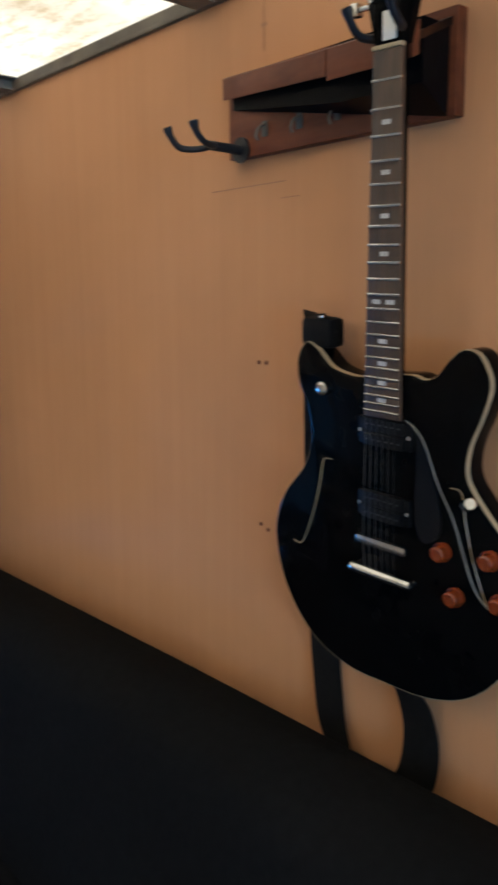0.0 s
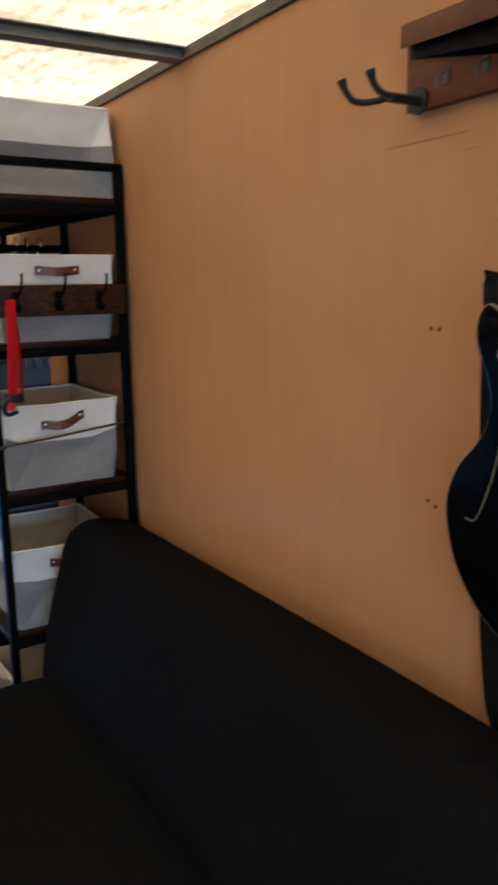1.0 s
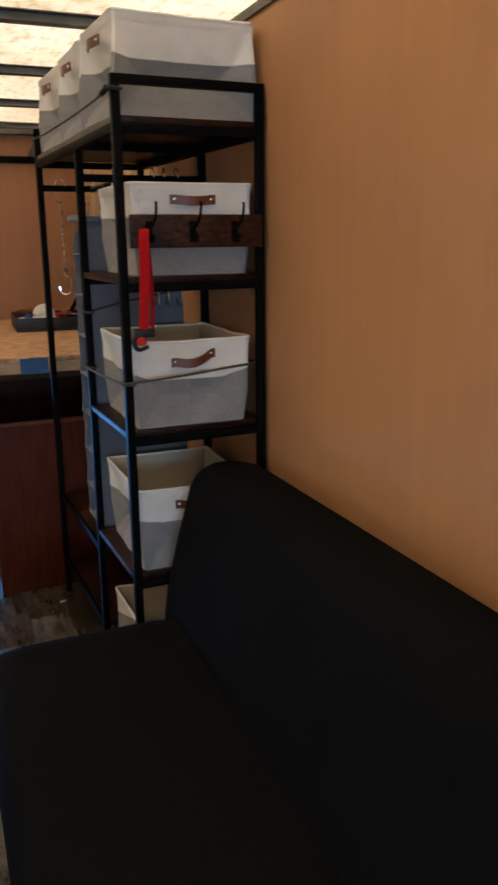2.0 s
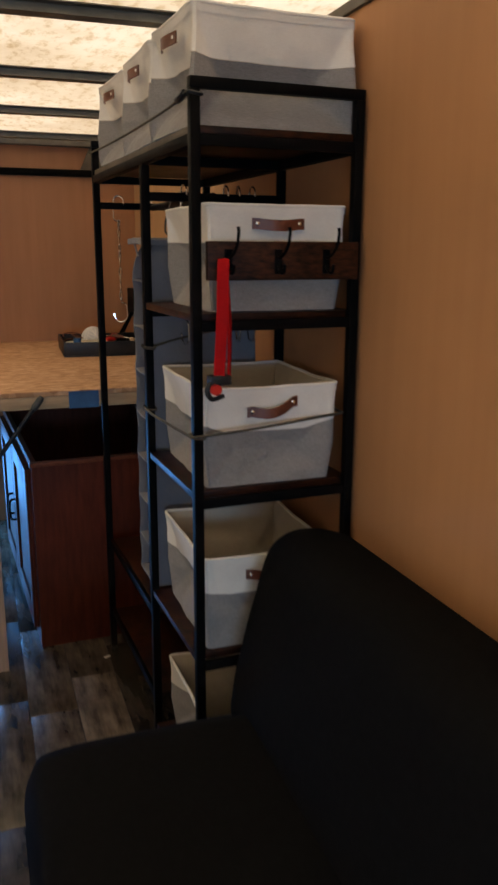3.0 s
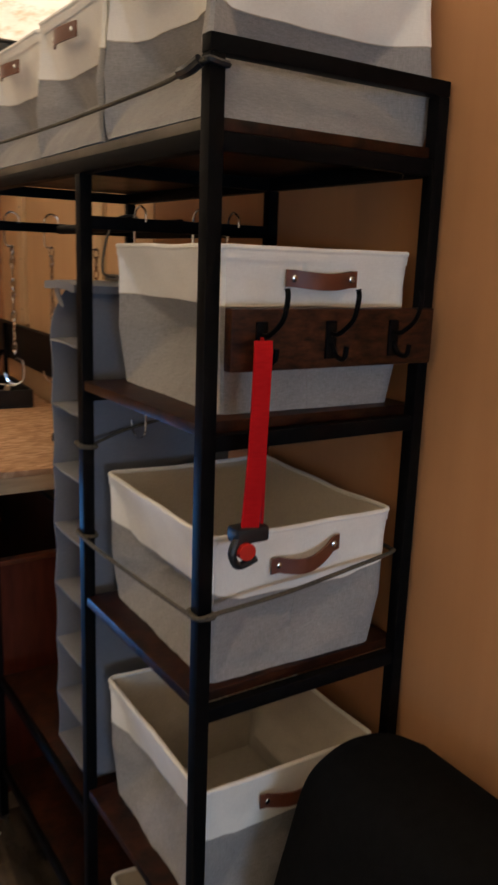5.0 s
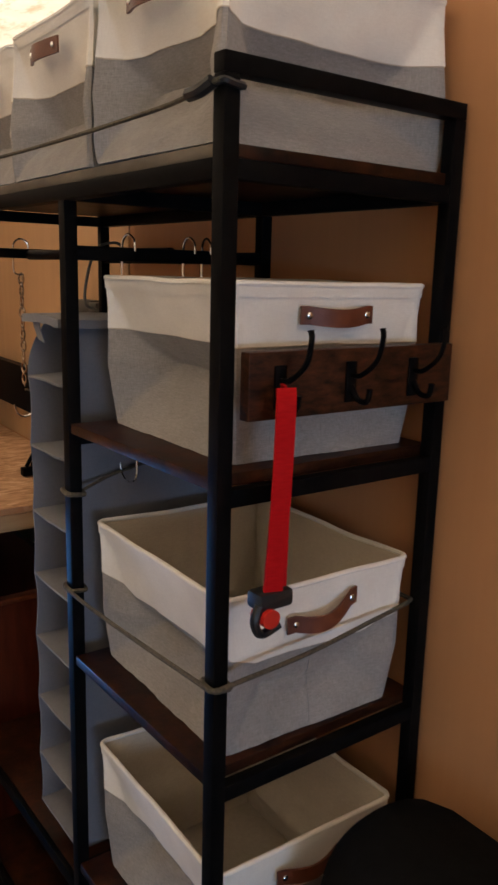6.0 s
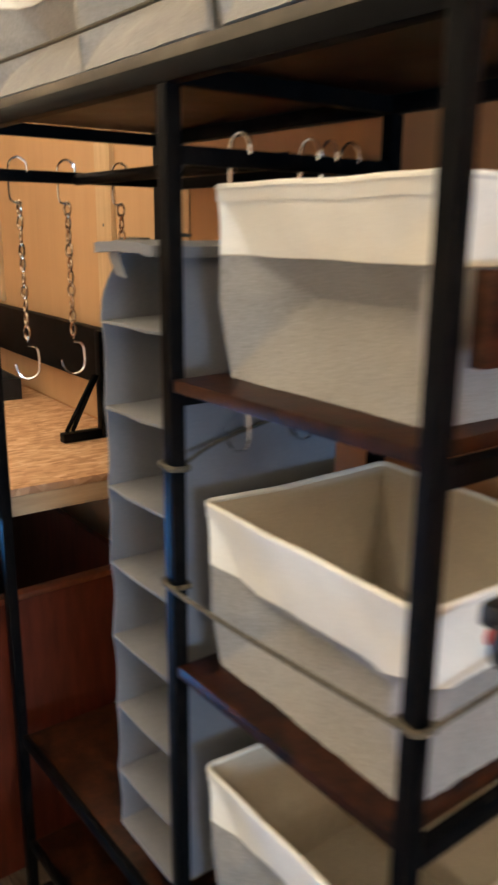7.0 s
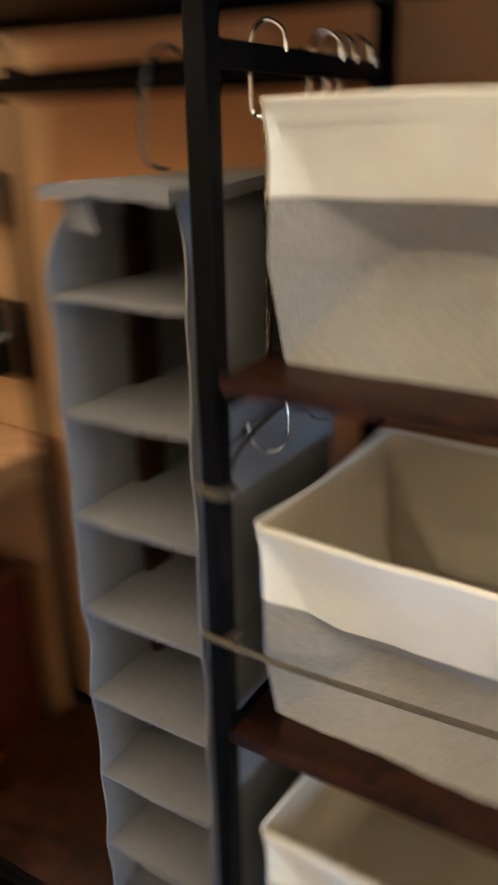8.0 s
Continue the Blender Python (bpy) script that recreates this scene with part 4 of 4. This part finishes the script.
part("back", box(0.0205, 0.6195, CD - 0.02, CD, 0.0, CH - 0.016, 0.002), CABINET, cab)
part("bottom", box(0.0205, 0.6195, 0.0205, CD - 0.0205, 0.02, 0.04), CABINET, cab)
for y0, y1, knob in ((0.035, 0.545, 0.505), (0.555, 1.065, 0.595)):
    d = part("door", box(-0.010, -0.0005, y0, y1, 0.07, 0.69, 0.002), CABINET, cab)
    for b in ((y0, y0 + 0.07, 0.07, 0.69), (y1 - 0.07, y1, 0.07, 0.69), (y0 + 0.0705, y1 - 0.0705, 0.07, 0.145), (y0 + 0.0705, y1 - 0.0705, 0.615, 0.69)):
        part("stile", box(-0.020, -0.0102, *b, 0.003), CABINET, d)
    part("handle", tube(spline([(-0.020, knob, 0.44), (-0.042, knob, 0.43), (-0.042, knob, 0.36), (-0.020, knob, 0.35)], 5), 0.005, 8), BLACK_METAL, d, "black bow handle")

pole = thing("black_pole", "thin black pole leaning against the bench rail", "pole")
part("shaft", tube([(-0.375, 3.392, 0.010), (0.330, 3.392, 0.930)], 0.008, 10), BLACK_PLASTIC, pole)
part("grip", tube([(0.330, 3.392, 0.930), (0.338, 3.392, 0.940), (0.356, 3.392, 0.964), (0.362, 3.392, 0.972)], [0.009, 0.013, 0.012, 0.008], 12), GREY_PLASTIC, pole, "dark grey rubber tip")
part("foot", tube([(-0.381, 3.392, 0.002), (-0.375, 3.392, 0.010)], [0.011, 0.010], 10), BLACK_PLASTIC, pole)

TX, TY = 0.535, 4.30
tray = thing("parts_tray", "black tray of small tools and oddments on the bench", "tray", pose(TX, TY, BZ + 0.001, 0, 0, -2))
for b in ((0, 0.40, 0, 0.40, 0, 0.006), (0, 0.40, 0, 0.008, 0.0065, 0.066), (0, 0.40, 0.392, 0.40, 0.0065, 0.066), (0, 0.008, 0.0085, 0.3915, 0.0065, 0.066), (0.392, 0.40, 0.0085, 0.3915, 0.0065, 0.066)):
    part("tray_side", box(*b, 0.001), BLACK_PLASTIC, tray)
TRAY = pose(TX, TY, BZ + 0.008, 0, 0, -2)
bm = bmesh.new()
bmesh.ops.create_uvsphere(bm, u_segments=24, v_segments=14, radius=0.055)
bmesh.ops.scale(bm, vec=(1, 0.95, 0.95), verts=bm.verts)
roll_ = thing("twine_ball", "pale ball of twine lying in the tray", "twine", TRAY @ pose(0.155, 0.22, 0.054))
part("core", bm, WHITE_PLASTIC, roll_)
rnd = random.Random(9)
for k in range(14):
    a, b2 = rnd.uniform(0, 3.14), rnd.uniform(0, 3.14)
    m = Euler((a, b2, a * 2)).to_matrix()
    part("winding", tube([m @ Vector((0.0545 * math.cos(t), 0.0525 * math.sin(t), 0.008 * math.sin(2 * t))) for t in [2 * math.pi * q / 28 for q in range(28)]], 0.0022, 5, True), CANVAS, roll_)


def oddment(name, label, category, bm, mat, m):
    return solid(name, bm, mat, label, category, m=TRAY @ m)


oddment("cloth_scrap", "crumpled beige cloth in the tray", "cloth", extrude_outline([(0.10 * math.cos(t) * (1 + 0.2 * math.sin(3 * t)), 0.06 * math.sin(t)) for t in [0.4 * q for q in range(16)]], 0.0, 0.055, "z", 0.012), LINER, pose(0.125, 0.09, 0.0))
oddment("bottle_cap", "small blue cap on the cloth", "cap", tube([(0, 0, 0), (0, 0, 0.018)], [0.018, 0.016], 14), BLUE_TAPE, pose(0.065, 0.055, 0.055))
for q, (x, y, r, c) in enumerate(((0.25, 0.12, 40, RED_PLASTIC), (0.30, 0.20, -20, LEATHER), (0.33, 0.09, 75, LUMBER), (0.22, 0.28, 10, LEATHER), (0.28, 0.30, 60, RED_PLASTIC))):
    t = thing("hand_tool", "small tool with a worn handle lying in the tray", "tool", TRAY @ pose(x, y, 0.056, 0, 6, r))
    part("handle", tube([(-0.06, 0, 0), (-0.05, 0, 0), (-0.01, 0, 0), (0.0, 0, 0)], [0.008, 0.012, 0.010, 0.006], 10), c, t)
    part("blade", tube([(0.0, 0, 0), (0.08, 0, 0)], 0.003, 8), NICKEL, t)
for x, y, a in ((0.05, 0.25, 30), (0.03, 0.32, -40)):
    oddment("wire_coil", "loose dark coil of wire in the tray", "wire", tube(spline([(0.05 * math.cos(0.7 * q), 0.05 * math.sin(0.7 * q), 0.004 * q) for q in range(16)], 4), 0.003, 6), LEATHER, pose(x + 0.04, y, 0.008, 15, 10, a))

# ---- folded steel frame against the wall, battens and a bracket ----
frame_ = thing("folding_frame", "black folding steel frame and board standing on the bench", "folding frame")
part("board", box(0.955, 0.985, 3.46, 4.98, 1.118, 1.262, 0.003), BLACK_METAL, frame_, "black board")
for y in (3.70, 4.72):
    part("upright", box(0.940, 0.9545, y, y + 0.028, BZ + 0.001, 1.262, 0.002), BLACK_METAL, frame_)
    part("foot_bar", box(0.835, 0.9395, y, y + 0.028, BZ + 0.001, BZ + 0.024, 0.002), BLACK_METAL, frame_)
    for k in (0.0, 0.016):
        part("brace", tube([(0.848 + k, y + 0.014, BZ + 0.026), (0.930 + k * 0.4, y + 0.014, 1.150)], 0.006, 8), BLACK_METAL, frame_)
for y in (3.735, 4.62):
    b = solid("trim", box(XR - 0.018, XR, y, y + 0.088, 1.265, 1.984, 0.002), BATTEN, "pale wooden batten screwed to the wall", "trim", "structure")
    for z in (1.32, 1.52, 1.72, 1.90):
        part("screw", tube([(XR - 0.0195, y + 0.044, z), (XR - 0.0181, y + 0.044, z)], 0.004, 8), RIB, b)
bracket = thing("wall_bracket", "dark grey bracket box on the wall with a chrome latch", "bracket")
part("box", box(0.985, XR, 3.555, 3.665, 1.392, 1.492, 0.006), GREY_PLASTIC, bracket)
part("plate", box(0.980, XR, 3.505, 3.5545, 1.395, 1.488, 0.004), GREY_PLASTIC, bracket)
part("latch", tube([(0.972, 3.530, 1.440), (0.9795, 3.530, 1.440)], [0.012, 0.018], 14), CHROME, bracket, "chrome latch")

# ---- screw holes and scuffs on the near wall ----
for y, z in ((1.102, 1.405), (1.084, 1.405), (1.098, 1.125), (1.080, 1.118)):
    solid("screw_hole", tube([(XR - 0.0008, y, z), (XR + 0.001, y, z)], 0.0038, 10), RACK_WOOD, "small filled screw hole in the wall", "screw hole")
for y0, y1, z0, z1 in ((1.04, 1.22, 1.690, 1.6914), (1.01, 1.05, 1.665, 1.666), (1.088, 1.0895, 1.890, 1.975), (1.082, 1.094, 1.926, 1.931)):
    solid("scuff", box(XR - 0.0006, XR + 0.001, y0, y1, z0, z1), PLY_FAR, "thin dark scuff on the wall", "scuff")

solid("paper_scrap", box(-0.012, 0.012, -0.006, 0.006, 0.0005, 0.003, 0.001), WHITE_PLASTIC, "small white paper scrap on the vinyl floor", "paper", m=pose(0.535, 3.31, 0, 0, 0, 20))

# ---- planks of the floor ----
floor_ob = bpy.data.objects["floor"]
PWID, PLEN = 0.152, 0.610
boards = {}
rnd = random.Random(4)


def lay_plank(x, y, w, l):
    """One plank, cut to length or width where it meets a wall."""
    size = (round(w, 3), round(l, 3))
    if size not in boards:
        boards[size] = finish("plank", box(0.001, w - 0.001, 0.001, l - 0.001, -0.0055, 0.0, 0.0008), PLANK)
    ob = new("plank", boards[size])
    ob.parent = floor_ob
    ob.location = (x, y, 0.0)


i = 0
while XL + i * PWID < XR - 0.02:
    x = XL + i * PWID
    w = min(PWID, XR - x)
    y = YB - rnd.choice((0.1, 0.2, 0.3, 0.4, 0.5))
    while y < YF - 0.02:
        y0, y1 = max(y, YB), min(y + PLEN, YF)
        if y1 - y0 > 0.02:
            lay_plank(x, y0, w, y1 - y0)
        y += PLEN
    i += 1
